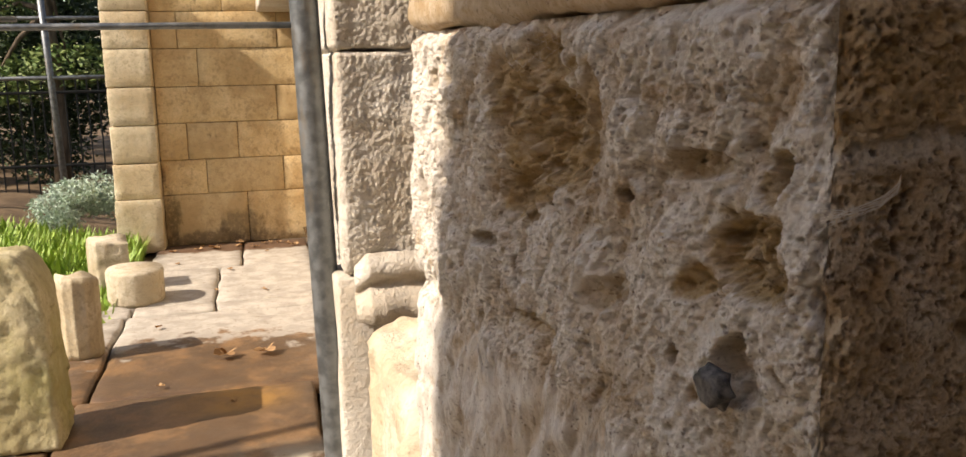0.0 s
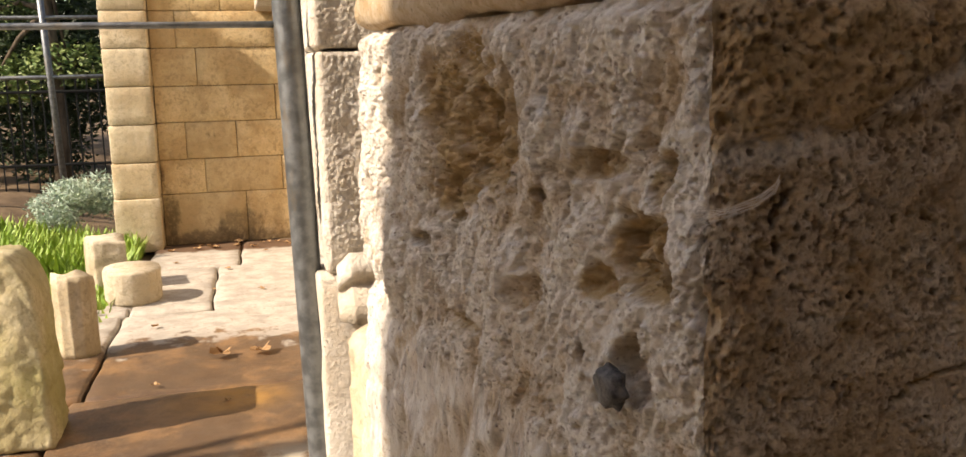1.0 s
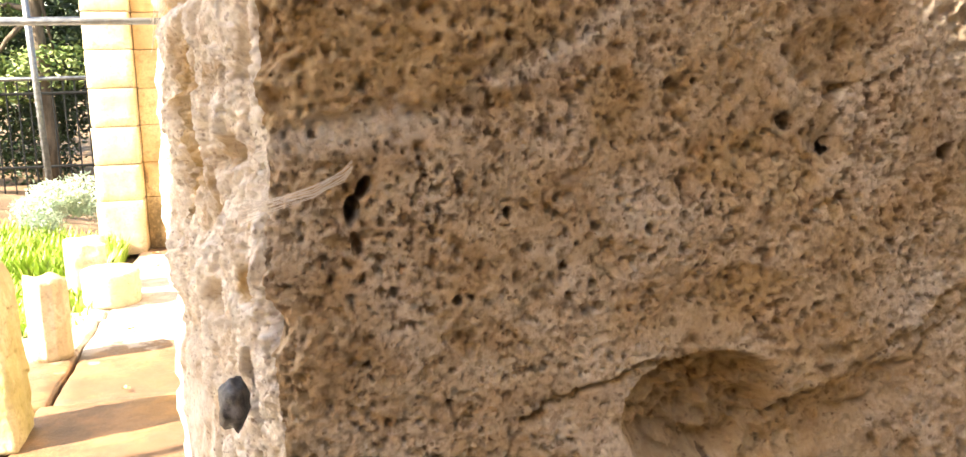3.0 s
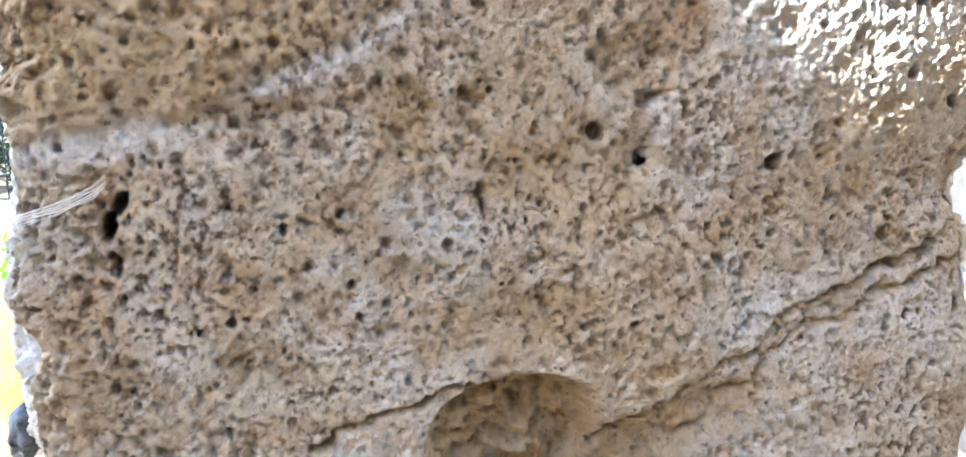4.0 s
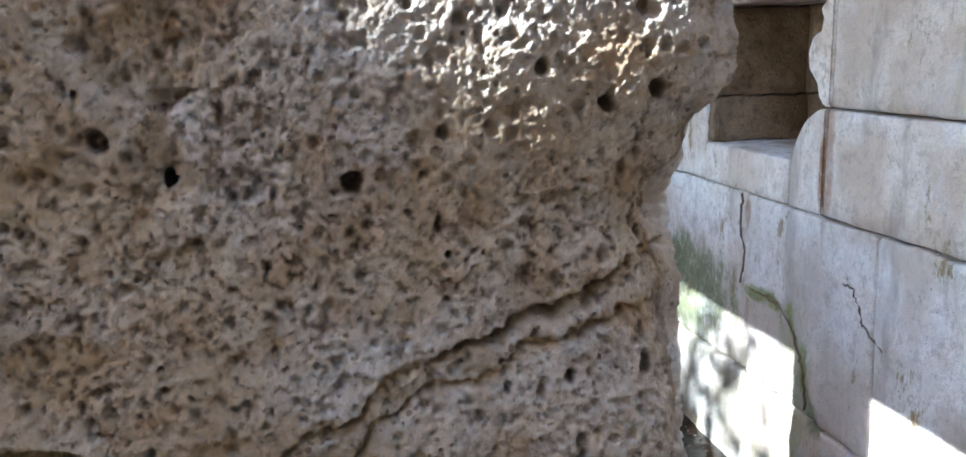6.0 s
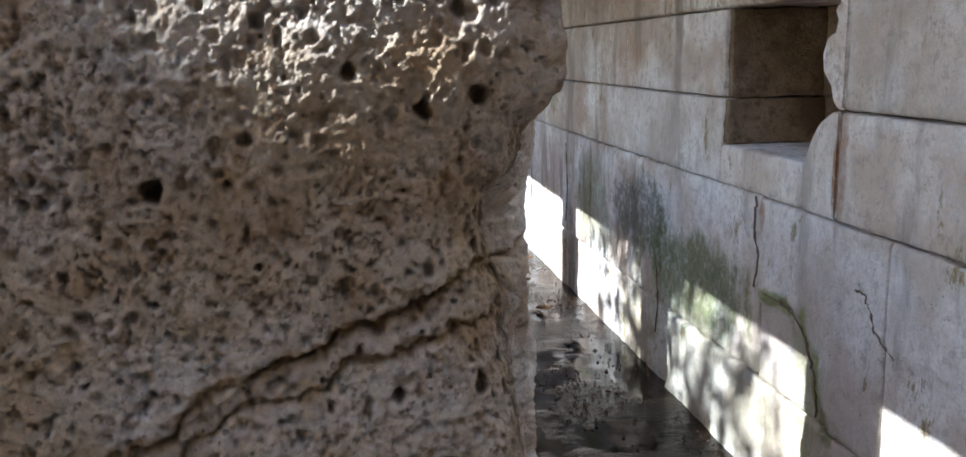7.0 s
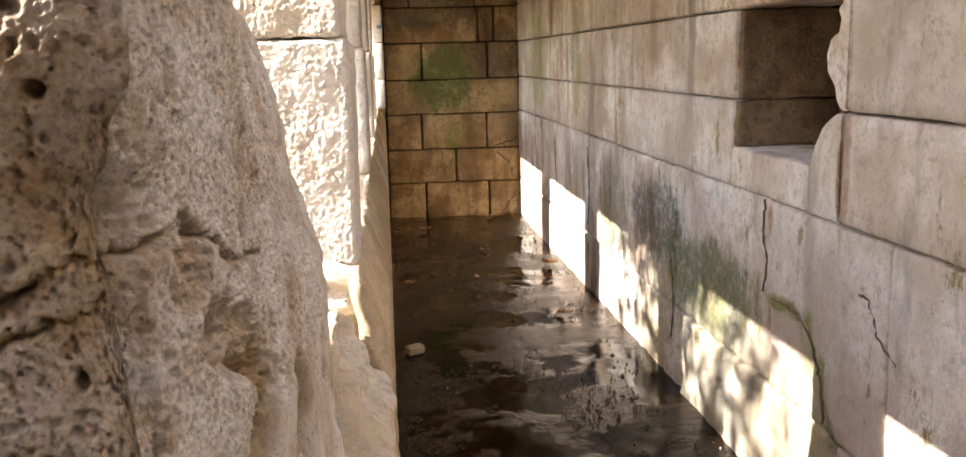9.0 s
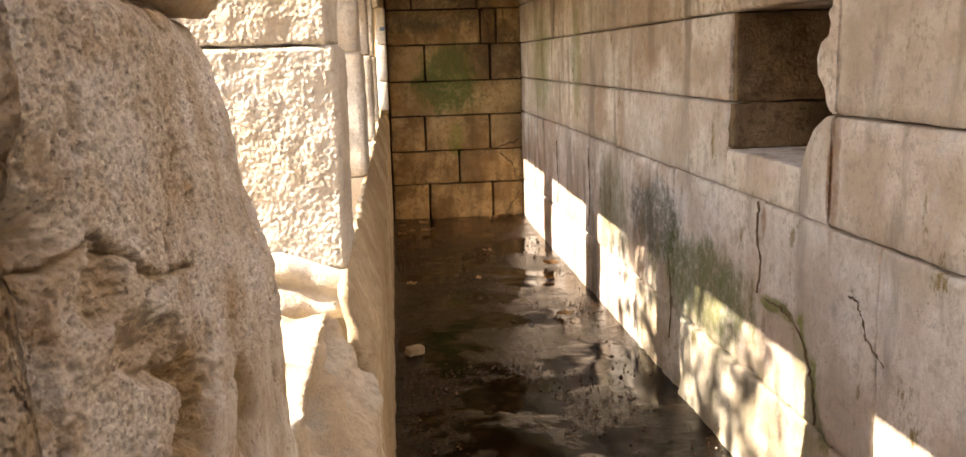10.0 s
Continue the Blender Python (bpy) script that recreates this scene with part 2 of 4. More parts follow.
def paving():
    n = Nodes("paving limestone")
    a, m, f = n.noise(1.3, 6, 0.6), n.noise(7, 7, 0.65), n.noise(80, 5, 0.7)
    c = n.mix(n.ramp(m, 0.35, 0.7), (0.33, 0.295, 0.245), (0.50, 0.455, 0.385))
    mud = n.op('ADD', n.op('MULTIPLY', n.near((0.1, 5.15, 0), (2.2, 1.75, 3)), 0.95), n.op('MULTIPLY', n.op('SUBTRACT', m, 0.5), 1.6))
    brown = n.mix(n.ramp(n.noise(4.5, 8, 0.7), 0.38, 0.66), (0.07, 0.035, 0.015), (0.22, 0.115, 0.045))
    brown = n.mix(n.ramp(f, 0.45, 0.7, 0, 0.6), brown, (0.25, 0.155, 0.08))
    brown = n.mix(n.ramp(n.noise(1.7, 6, 0.65), 0.46, 0.58, 0, 0.75), brown, (0.07, 0.038, 0.018))
    c = n.mix(n.ramp(mud, 0.25, 0.5, 0, 0.93), c, brown)
    c = n.mix(n.ramp(n.noise(19, 8, 0.75), 0.56, 0.66, 0, 0.55), c, (0.16, 0.11, 0.07))
    c = n.mix(n.op('MULTIPLY', n.near((0.30, 5.05, -0.1), (0.42, 0.30, 1)), n.ramp(m, 0.35, 0.6, 0.3, 0.9)), c, (0.36, 0.19, 0.05))
    c = n.mix(n.op('MULTIPLY', n.near((0.55, 4.05, -0.1), (0.55, 0.42, 1)), n.ramp(n.noise(6, 8, 0.7), 0.42, 0.56)), c, (0.46, 0.41, 0.32))
    edge = n.op('ADD', n.near((0.3, 9.4, 0), (1.6, 0.45, 3)), n.op('MULTIPLY', n.op('SUBTRACT', m, 0.5), 1.5))
    c = n.mix(n.ramp(edge, 0.3, 0.6), c, (0.12, 0.07, 0.04))
    b = n.bump(m, 0.4, 0.012)
    b = n.bump(f, 0.4, 0.004, b)
    return n.done(c, n.ramp(mud, 0.2, 0.6, 0.75, 0.45), b)


def soil():
    n = Nodes("leaf-littered soil")
    m, f = n.noise(3, 7, 0.65), n.noise(40, 7, 0.7)
    c = n.mix(n.ramp(m, 0.35, 0.65), (0.085, 0.055, 0.03), (0.17, 0.115, 0.065))
    c = n.mix(n.ramp(f, 0.5, 0.7, 0, 0.7), c, (0.20, 0.12, 0.06))
    return n.done(c, 0.95, n.bump(f, 0.7, 0.02, n.bump(m, 0.5, 0.05)))


def leafy(name, a, b, rough=0.55):
    n = Nodes(name)
    isl = n.t.nodes.new("ShaderNodeNewGeometry").outputs["Random Per Island"]
    m = n.done(n.mix(isl, a, b), rough)
    n.b.inputs["Transmission Weight"].default_value = 0.0
    n.b.inputs["Subsurface Weight"].default_value = 0.0
    return m


def steel():
    n = Nodes("galvanised steel")
    s, f = n.noise(30, 5, 0.6), n.cells(60)
    c = n.mix(n.ramp(s, 0.35, 0.65), (0.13, 0.14, 0.145), (0.22, 0.235, 0.24))
    c = n.mix(n.ramp(n.noise(12, 6, 0.7, stretch=(1, 1, 0.3)), 0.56, 0.7, 0, 0.6), c, (0.21, 0.17, 0.12))
    return n.done(c, n.ramp(s, 0.3, 0.7, 0.38, 0.6), n.bump(f, 0.1, 0.002), 0.75)


def bark(name, a, b):
    n = Nodes(name)
    v = n.noise(14, 7, 0.7, stretch=(1, 1, 0.2))
    return n.done(n.mix(n.ramp(v, 0.35, 0.65), a, b), 0.9, n.bump(v, 0.7, 0.02))


mud, pave, earth, grit_mat = wet_mud(), paving(), soil(), wet_grit()
grass_leaf = leafy("grass", (0.17, 0.30, 0.03), (0.36, 0.48, 0.09))
silver_leaf = leafy("silver foliage", (0.26, 0.36, 0.27), (0.46, 0.55, 0.45))
pine_leaf = leafy("conifer foliage", (0.06, 0.12, 0.025), (0.24, 0.30, 0.10))
# near-black greens: shade among the rear trees put into the leaf colour
shaded_leaf = leafy("shaded foliage", (0.012, 0.025, 0.008), (0.04, 0.07, 0.02))
dry_leaf = leafy("dry plane leaf", (0.26, 0.14, 0.06), (0.50, 0.32, 0.16), 0.7)
zinc = steel()
iron = Nodes("dark iron").done((0.02, 0.022, 0.022), 0.5, None, 0.6)
trunk_bark = bark("bark", (0.06, 0.045, 0.03), (0.16, 0.12, 0.08))
dark_pebble = Nodes("dark flint")
dark_pebble = dark_pebble.done(dark_pebble.mix(dark_pebble.ramp(dark_pebble.noise(220, 6, 0.7), 0.35, 0.65), (0.022, 0.020, 0.020), (0.10, 0.092, 0.085)), 0.6)
web_mat = Nodes("dusty cobweb").done((0.62, 0.57, 0.5), 0.9)
blue_mat = Nodes("dull blue paint").done((0.12, 0.17, 0.26), 0.6)


# ---- building helpers ----
def part(name, bm, material, parent=None, label=""):
    """Links a bmesh or a ready mesh as one object, under a thing or part where one is given."""
    if isinstance(bm, bpy.types.Mesh):
        me = bm
    else:
        me = bpy.data.meshes.new(name)
        bm.to_mesh(me)
        bm.free()
    if material and not me.materials:
        me.materials.append(material)
    ob = new(name, me)
    ob.parent = parent
    if label:
        ob["label"] = label
    return ob


def empty(name, label, category, group="", kind="", at=(0, 0, 0)):
    ob = new(name)
    ob.empty_display_size = 0.1
    ob.location = at
    return tagged(ob, label, category, group, kind)


def smooth(ob, on=True):
    ob.data.shade_smooth() if on else ob.data.shade_flat()
    return ob


def rough_box(x0, x1, y0, y1, z0, z1, step=0.08, worn=0.012, lumps=0.006, seed=0, grit=0.0):
    """A dressed block: gridded box whose arrises are rounded and chipped and whose faces are uneven."""
    lo, hi = Vector((x0, y0, z0)), Vector((x1, y1, z1))
    size = hi - lo
    cuts = [max(2, min(130, int(round(s / step)))) for s in size]
    lines = []
    for n in range(3):
        e = min(max(worn * 1.6, 0.002), 0.2 * size[n])
        inside = [lo[n] + e + (size[n] - 2 * e) * i / max(1, cuts[n] - 2) for i in range(max(1, cuts[n] - 2) + 1)]
        lines.append([lo[n], *inside, hi[n]])
    cuts = [len(l) - 1 for l in lines]
    bm = bmesh.new()
    index = {}

    def vert(i, j, k):
        key = (i, j, k)
        if key not in index:
            index[key] = bm.verts.new((lines[0][i], lines[1][j], lines[2][k]))
        return index[key]

    def side(axis, end):
        a, b = [n for n in range(3) if n != axis]
        for i in range(cuts[a]):
            for j in range(cuts[b]):
                q = []
                for di, dj in ((0, 0), (1, 0), (1, 1), (0, 1)):
                    key = [0, 0, 0]
                    key[axis], key[a], key[b] = (cuts[axis] if end else 0), i + di, j + dj
                    q.append(vert(*key))
                flip = (axis == 1) != bool(end)
                bm.faces.new(q if flip else q[::-1])

    for axis in range(3):
        for end in (0, 1):
            side(axis, end)
    off = Vector((seed * 3.17, seed * 1.31, seed * 2.23))
    for v in bm.verts:
        p = v.co.copy()
        d = [min(p[n] - lo[n], hi[n] - p[n]) for n in range(3)]
        c = (lo + hi) / 2
        n1 = noise.noise(p * 9 + off)
        n2 = noise.noise(p * 27 + off)
        chip = worn * (1.0 + 1.2 * max(0.0, n1 + 0.35 * n2))
        near = [n for n in range(3) if d[n] < 1e-5]
        if len(near) >= 2:
            for n in near:
                v.co[n] += math.copysign(chip * (0.55 if len(near) == 2 else 0.75), c[n] - p[n])
        else:
            for n in near:
                v.co[n] += lumps * (n1 + 0.5 * n2) * 1.2 + (grit * (noise.noise(p * 120 + off) + noise.noise(p * 230 + off)) if grit else 0)
    bmesh.ops.recalc_face_normals(bm, faces=bm.faces)
    return bm


def block(parent, mat, box_, seed, step=0.12, worn=0.008, lumps=0.004, name="stone_block"):
    return smooth(part(name, rough_box(*box_, step=step, worn=worn, lumps=lumps, seed=seed), mat, parent))


def tube(points, radius, sides=14, radii=None):
    bm = bmesh.new()
    rings = []
    pts = [Vector(p) for p in points]
    for i, p in enumerate(pts):
        d = (pts[min(i + 1, len(pts) - 1)] - pts[max(i - 1, 0)]).normalized()
        a = d.cross(Vector((0.31, 0.95, 0.1)) if abs(d.y) < 0.9 else Vector((1, 0, 0))).normalized()
        b = d.cross(a)
        r = radii[i] if radii else radius
        rings.append([bm.verts.new(p + r * (math.cos(t) * a + math.sin(t) * b)) for t in (2 * math.pi * k / sides for k in range(sides))])
    for u, v in zip(rings, rings[1:]):
        for k in range(sides):
            bm.faces.new((u[k], u[(k + 1) % sides], v[(k + 1) % sides], v[k]))
    bm.faces.new(rings[0][::-1]), bm.faces.new(rings[-1])
    bmesh.ops.recalc_face_normals(bm, faces=bm.faces)
    return bm


def mesh_of(name, verts, faces):
    me = bpy.data.meshes.new(name)
    me.from_pydata(verts, [], faces)
    me.update()
    return me


# ---- ground, floors ----
def sheet(x0, x1, y0, y1, nx, ny, height):
    xs, ys = np.linspace(x0, x1, nx + 1), np.linspace(y0, y1, ny + 1)
    verts = [(x, y, height(x, y)) for y in ys for x in xs]
    w = nx + 1
    faces = [(j * w + i, j * w + i + 1, (j + 1) * w + i + 1, (j + 1) * w + i) for j in range(ny) for i in range(nx)]
    return verts, faces


FLOOR = -0.10
def ground_height(x, y):
    bank = 0.30 * max(0.0, min(1.0, (-0.75 - x) / 1.4)) * max(0.0, min(1.0, (y - 7.5) / 2.5))
    return FLOOR - 0.06 + bank + 0.03 * noise.noise(Vector((x, y, 0)) * 1.7) * (1 if x < -0.8 else 0)


ground_verts, ground_faces = sheet(-9, 0.6, -6, 24, 64, 200, ground_height)
ground = smooth(part("ground", mesh_of("ground", ground_verts, ground_faces), earth))
tagged(ground, "brown leaf-littered soil round the ruin", "ground", kind="structure")
far_ground = part("ground", mesh_of("ground", [(-900, -900, -0.3), (900, -900, -0.3), (900, 900, -0.3), (-900, 900, -0.3)], [(0, 1, 2, 3)]), earth)
tagged(far_ground, "wide flat brown soil reaching the horizon", "ground", kind="structure")

basin_verts, basin_faces = sheet(0.95, 2.6, -3.2, 9.75, 66, 520, lambda x, y: 0.003 * noise.noise(Vector((x * 6, y * 6, 0))) + 0.0015 * noise.noise(Vector((x * 19, y * 19, 3)))
                                 + 0.02 * max(0.0, noise.noise(Vector((x * 1.3, y * 1.1, 7)))) + 0.05 * max(0, (y - 9.2)) * (0.5 + noise.noise(Vector((x * 5, y * 5, 1)))))
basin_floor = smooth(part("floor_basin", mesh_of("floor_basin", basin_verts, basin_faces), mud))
tagged(basin_floor, "dark wet mud with puddles on the basin floor", "floor", kind="structure")

# ---- pillar seen from a hand's width ----
LATTICES = {}


def lattice(seed):
    if seed not in LATTICES:
        LATTICES[seed] = np.random.RandomState(seed).rand(256, 256)
    return LATTICES[seed]


def grain2(s, z, freq, seed):
    """Smooth value noise of two numpy coordinates, -1 to 1."""
    t = lattice(seed)
    a, b = s * freq + 17.3, z * freq + 41.7
    i, j = np.floor(a).astype(int), np.floor(b).astype(int)
    u, v = a - i, b - j
    u, v = u * u * (3 - 2 * u), v * v * (3 - 2 * v)
    g = lambda p, q: t[p % 256, q % 256]
    return 2 * ((g(i, j) * (1 - u) + g(i + 1, j) * u) * (1 - v) + (g(i, j + 1) * (1 - u) + g(i + 1, j + 1) * u) * v) - 1


def fbm2(s, z, freq, octaves, seed, gain=0.5):
    return sum(gain**k * grain2(s, z, freq * 2.03**k, seed + k) for k in range(octaves))


def line_gap(s, z, pts):
    """Distance from each place to a broken line, and whether it lies below it."""
    best = np.full(s.shape, 9.0)
    for (a, b), (c, d) in zip(pts, pts[1:]):
        l2 = (c - a) ** 2 + (d - b) ** 2
        t = np.clip(((s - a) * (c - a) + (z - b) * (d - b)) / l2, 0, 1)
        best = np.minimum(best, np.hypot(s - a - t * (c - a), z - b - t * (d - b)))
    return best


def near_block():
    """The porous middle stone of the first pillar: a closed skin round its plan, carved with pits, pores and a crack."""
    corners = [Vector((0.574, 1.080)), Vector((0.645, 0.598)), Vector((1.0155, 0.600)), Vector((1.022, 0.985))]
    legs = [(corners[i + 1] - corners[i]).length for i in range(3)]
    first, second = legs[0], legs[0] + legs[1]
    s = np.concatenate([np.arange(0, first, 0.0010), np.arange(first, second, 0.0006), np.arange(second, second + legs[2], 0.0012), [second + legs[2]]])
    z = np.concatenate([np.linspace(1.15, 1.425, 40)[:-1], np.arange(1.425, 1.6525, 0.00062), [1.6525]])
    pos, nrm = np.zeros((len(s), 2)), np.zeros((len(s), 2))
    side = [np.array([(b - a).y, -(b - a).x]) / (b - a).length * -1 for a, b in zip(corners, corners[1:])]
    side = [n if np.dot(n, np.array((c1 + c2) / 2) - np.array((0.81, 0.8))) > 0 else -n for n, c1, c2 in zip(side, corners, corners[1:])]
    for k, v in enumerate(s):
        leg = 0 if v < first else 1 if v < second else 2
        a, b = corners[leg], corners[leg + 1]
        u = v - (0, first, second)[leg]
        p = a + (b - a) * (u / legs[leg])
        n = side[leg].copy()
        for at, l0, l1, r in ((first, 0, 1, 0.009), (second, 1, 2, 0.014)):
            d = v - at
            if abs(d) < 2 * r:
                w = 0.5 + 0.5 * d / (2 * r)
                n = side[l0] * (1 - w) + side[l1] * w
                n /= np.linalg.norm(n)
                p = p - Vector(n) * (r * 0.55 * (1 - abs(d) / (2 * r)) ** 2)
        pos[k], nrm[k] = p, n
    S, Z = np.meshgrid(s, z)
    rnd = np.random.RandomState(5)
    left, right = S < first, S > second
    front = ~left & ~right
    step = lambda v, lo, hi: (lambda q: q * q * (3 - 2 * q))(np.clip((v - lo) / (hi - lo), 0, 1))
    disp = 0.0035 * fbm2(S, Z, 14, 3, 1) + 0.0006 * fbm2(S, Z, 75, 3, 9) + 0.00045 * fbm2(S, Z, 420, 3, 21, 0.7) + 0.00014 * rnd.normal(size=S.shape)
    # open pores of two sizes, thicker in some parts than in others
    spread = np.clip(0.75 + 0.9 * fbm2(S, Z, 22, 2, 171), 0.25, 1.3) * np.where(right, 0.2, np.where(left, 0.4, 1.0))
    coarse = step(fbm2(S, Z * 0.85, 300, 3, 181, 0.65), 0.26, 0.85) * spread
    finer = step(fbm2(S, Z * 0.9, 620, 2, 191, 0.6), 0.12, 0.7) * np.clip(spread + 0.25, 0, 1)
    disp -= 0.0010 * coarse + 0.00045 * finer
    # pore depth, which the material darkens as painted shade
    pore_shade = np.clip(0.85 * coarse + 0.45 * finer, 0, 1)
    streak = fbm2(S * 1.25 - Z * 0.55, Z * 0.55, 38, 5, 33, 0.55)
    disp += np.where(left, 1.0, np.where(right, 0.16, 0.0)) * (0.0046 * np.clip(S / 0.07, 0.1, 1) * streak - 0.002)
    disp -= np.where(left, 0.003, 0.0) * step(fbm2(S * 1.3 - Z * 0.5, Z * 0.5, 70, 3, 57, 0.6), 0.15, 0.6)
    fresh, hole_shade = np.zeros(S.shape), np.zeros(S.shape)
    # pale crust, raised on court and basin sides to paint those faces brighter
    crust_light = np.where(left, np.clip(0.85 + 0.55 * streak + 0.3 * fbm2(S, Z, 20, 2, 61), 0.15, 1.25), np.where(front, 0.32, 1.0) * np.clip(0.8 + np.where(front, 1.4, 0.5) * fbm2(S, Z, 24, 3, 61), 0, 2))
    crust_light = np.maximum(crust_light, 1.2 * np.exp(-((S - first + 0.012) / 0.018) ** 2) * left)
    # back rim whitened: its strong sun put into the crust colour
    crust_light = np.maximum(crust_light, 1.4 * step(-S, -0.075, -0.045) * left)

    def pit(cs, cz, rs, rz, depth, tint=0.0, ragged=0.35, tilt=0.0, power=2.0, shade=0.0):
        reach = 1.6 * max(rs, rz)
        i0, i1 = np.searchsorted(z, (cz - reach, cz + reach))
        j0, j1 = np.searchsorted(s, (cs - reach, cs + reach))
        if i1 <= i0 or j1 <= j0:
            return
        w_ = np.s_[i0:i1, j0:j1]
        A, B = S[w_], Z[w_]
        ds, dz = A - cs, B - cz
        ds, dz = ds * math.cos(tilt) + dz * math.sin(tilt), dz * math.cos(tilt) - ds * math.sin(tilt)
        q = np.hypot(ds / rs, dz / rz)
        if ragged:
            q = q * (1 + ragged * fbm2(A, B, 0.9 / max(rs, rz), 3, int(cs * 977) % 50 + 70))
        w = np.clip(1 - q**power, 0, 1)
        w = w * w * (3 - 2 * w)
        disp[w_] -= depth * w * (1 + 0.4 * fbm2(A, B, 130, 3, 44, 0.55))
        fresh[w_] = np.maximum(fresh[w_], tint * np.clip(w * 2.2, 0, 1))
        # deep holes get dark brown in place of the shade inside
        hole_shade[w_] = np.maximum(hole_shade[w_], shade * np.clip(w * 1.8, 0, 1))

    W = lambda y: (1.080 - y) / 0.482 * first      # along the court-side face, by y
    F = lambda x: first + x - 0.645      # along the front, by x
    R = lambda y: second + y - 0.600     # along the basin-side face, by y
    # court-side face: two large breaks, sockets and holes
    pit(W(0.838), 1.582, 0.062, 0.040, 0.014, 1.0, 0.55, -0.35, 2)
    pit(W(0.872), 1.545, 0.040, 0.026, 0.015, 1.0, 0.7, 0.3, 2)
    pit(W(0.795), 1.600, 0.026, 0.022, 0.008, 0.9, 0.6, 0, 2)
    pit(W(0.930), 1.503, 0.024, 0.007, 0.014, 0.5, 0.3, 0.15, 2, 0.5)
    pit(W(0.876), 1.494, 0.006, 0.013, 0.010, 0.4, 0.5, 0.1, 2, 0.5)
    pit(W(0.686), 1.579, 0.034, 0.011, 0.010, 0.7, 0.4, 0.15, 3)
    pit(W(0.715), 1.568, 0.016, 0.016, 0.006, 0.3, 0.5)
    pit(W(0.743), 1.558, 0.0055, 0.0045, 0.010, 0.3, 0.2, shade=0.8)
    pit(W(0.631), 1.583, 0.0095, 0.0095, 0.014, 0.8, 0.25)
    pit(W(0.636), 1.574, 0.010, 0.008, 0.010, 0.9, 0.3)
    pit(W(0.652), 1.538, 0.040, 0.019, 0.012, 1.0, 0.35, -0.15, 3)
    pit(W(0.690), 1.522, 0.022, 0.011, 0.008, 1.0, 0.4, 0.3, 2)
    pit(W(0.640), 1.556, 0.020, 0.010, 0.010, 0.8, 0.5)
    for cy, cz, ry, rz in ((0.838, 1.582, 0.052, 0.034), (0.872, 1.545, 0.032, 0.020), (0.652, 1.538, 0.034, 0.015)):
        for _ in range(18):
            a, q, r = rnd.uniform(0, 6.28), rnd.rand() ** 0.5, rnd.uniform(0.0018, 0.0055)
            pit(W(cy + ry * q * math.cos(a)), cz + rz * q * math.sin(a), r * 1.2, r, r * 0.5, 0.9, 0.5, 0.0, 2, rnd.uniform(0, 0.6))
    pit(W(0.702), 1.483, 0.0045, 0.0075, 0.012, 0.5, 0.2, shade=0.5)
    pit(W(0.683), 1.469, 0.006, 0.006, 0.008, 0.9, 0.3)
    pit(W(0.854), 1.461, 0.030, 0.006, 0.008, 0.7, 0.4)
    pit(W(0.760), 1.500, 0.030, 0.010, 0.008, 0.4, 0.6, 0.5)
    pit(W(0.655), 1.484, 0.019, 0.013, 0.008, 0.2, 0.15)
    for _ in range(46):
        r = rnd.uniform(0.003, 0.012)
        pit(rnd.uniform(0.02, first), rnd.uniform(1.40, 1.65), r * rnd.uniform(0.6, 1.1), r * rnd.uniform(0.9, 1.7), r * 0.8, rnd.uniform(0, 0.6), 0.5, rnd.uniform(0.2, 1))
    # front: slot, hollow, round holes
    pit(F(0.6785), 1.5735, 0.0026, 0.0050, 0.013, 0.0, 0.2, -0.5, shade=0.9)
    pit(F(0.6745), 1.5660, 0.0031, 0.0065, 0.016, 0.0, 0.2, -0.15, shade=0.9)
    pit(F(0.6755), 1.5555, 0.0020, 0.0055, 0.008, 0.6, 0.2, 0.2, shade=0.4)
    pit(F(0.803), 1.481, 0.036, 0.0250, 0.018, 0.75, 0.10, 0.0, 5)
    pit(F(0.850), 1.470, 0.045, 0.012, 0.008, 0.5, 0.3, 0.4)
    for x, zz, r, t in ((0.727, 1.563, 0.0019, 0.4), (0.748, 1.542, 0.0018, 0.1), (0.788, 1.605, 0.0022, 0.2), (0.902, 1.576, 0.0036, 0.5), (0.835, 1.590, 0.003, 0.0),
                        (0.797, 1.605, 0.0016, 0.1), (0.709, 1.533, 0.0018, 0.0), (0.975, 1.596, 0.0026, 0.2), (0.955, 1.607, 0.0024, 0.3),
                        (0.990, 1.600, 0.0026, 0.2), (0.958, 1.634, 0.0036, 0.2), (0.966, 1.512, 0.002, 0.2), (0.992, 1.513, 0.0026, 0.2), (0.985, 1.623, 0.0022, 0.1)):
        pit(F(x), zz, r * 1.1, r * 1.25, r * 2.2, t, 0.3, shade=0.85)
    for x, zz, rs, rz, d in ((0.848, 1.585, 0.009, 0.009, 0.0035), (0.765, 1.541, 0.008, 0.010, 0.003), (0.825, 1.575, 0.016, 0.010, 0.002), (0.79, 1.60, 0.008, 0.012, 0.0025),
                             (0.858, 1.500, 0.008, 0.003, 0.003), (0.82, 1.528, 0.015, 0.008, 0.002), (0.845, 1.615, 0.01, 0.012, 0.003), (0.72, 1.60, 0.03, 0.008, 0.003)):
        pit(F(x), zz, rs * 1.25, rz * 1.25, d, 0.5, 0.75, 0.0, 1.4)
    for _ in range(60):
        r = rnd.uniform(0.0015, 0.0040)
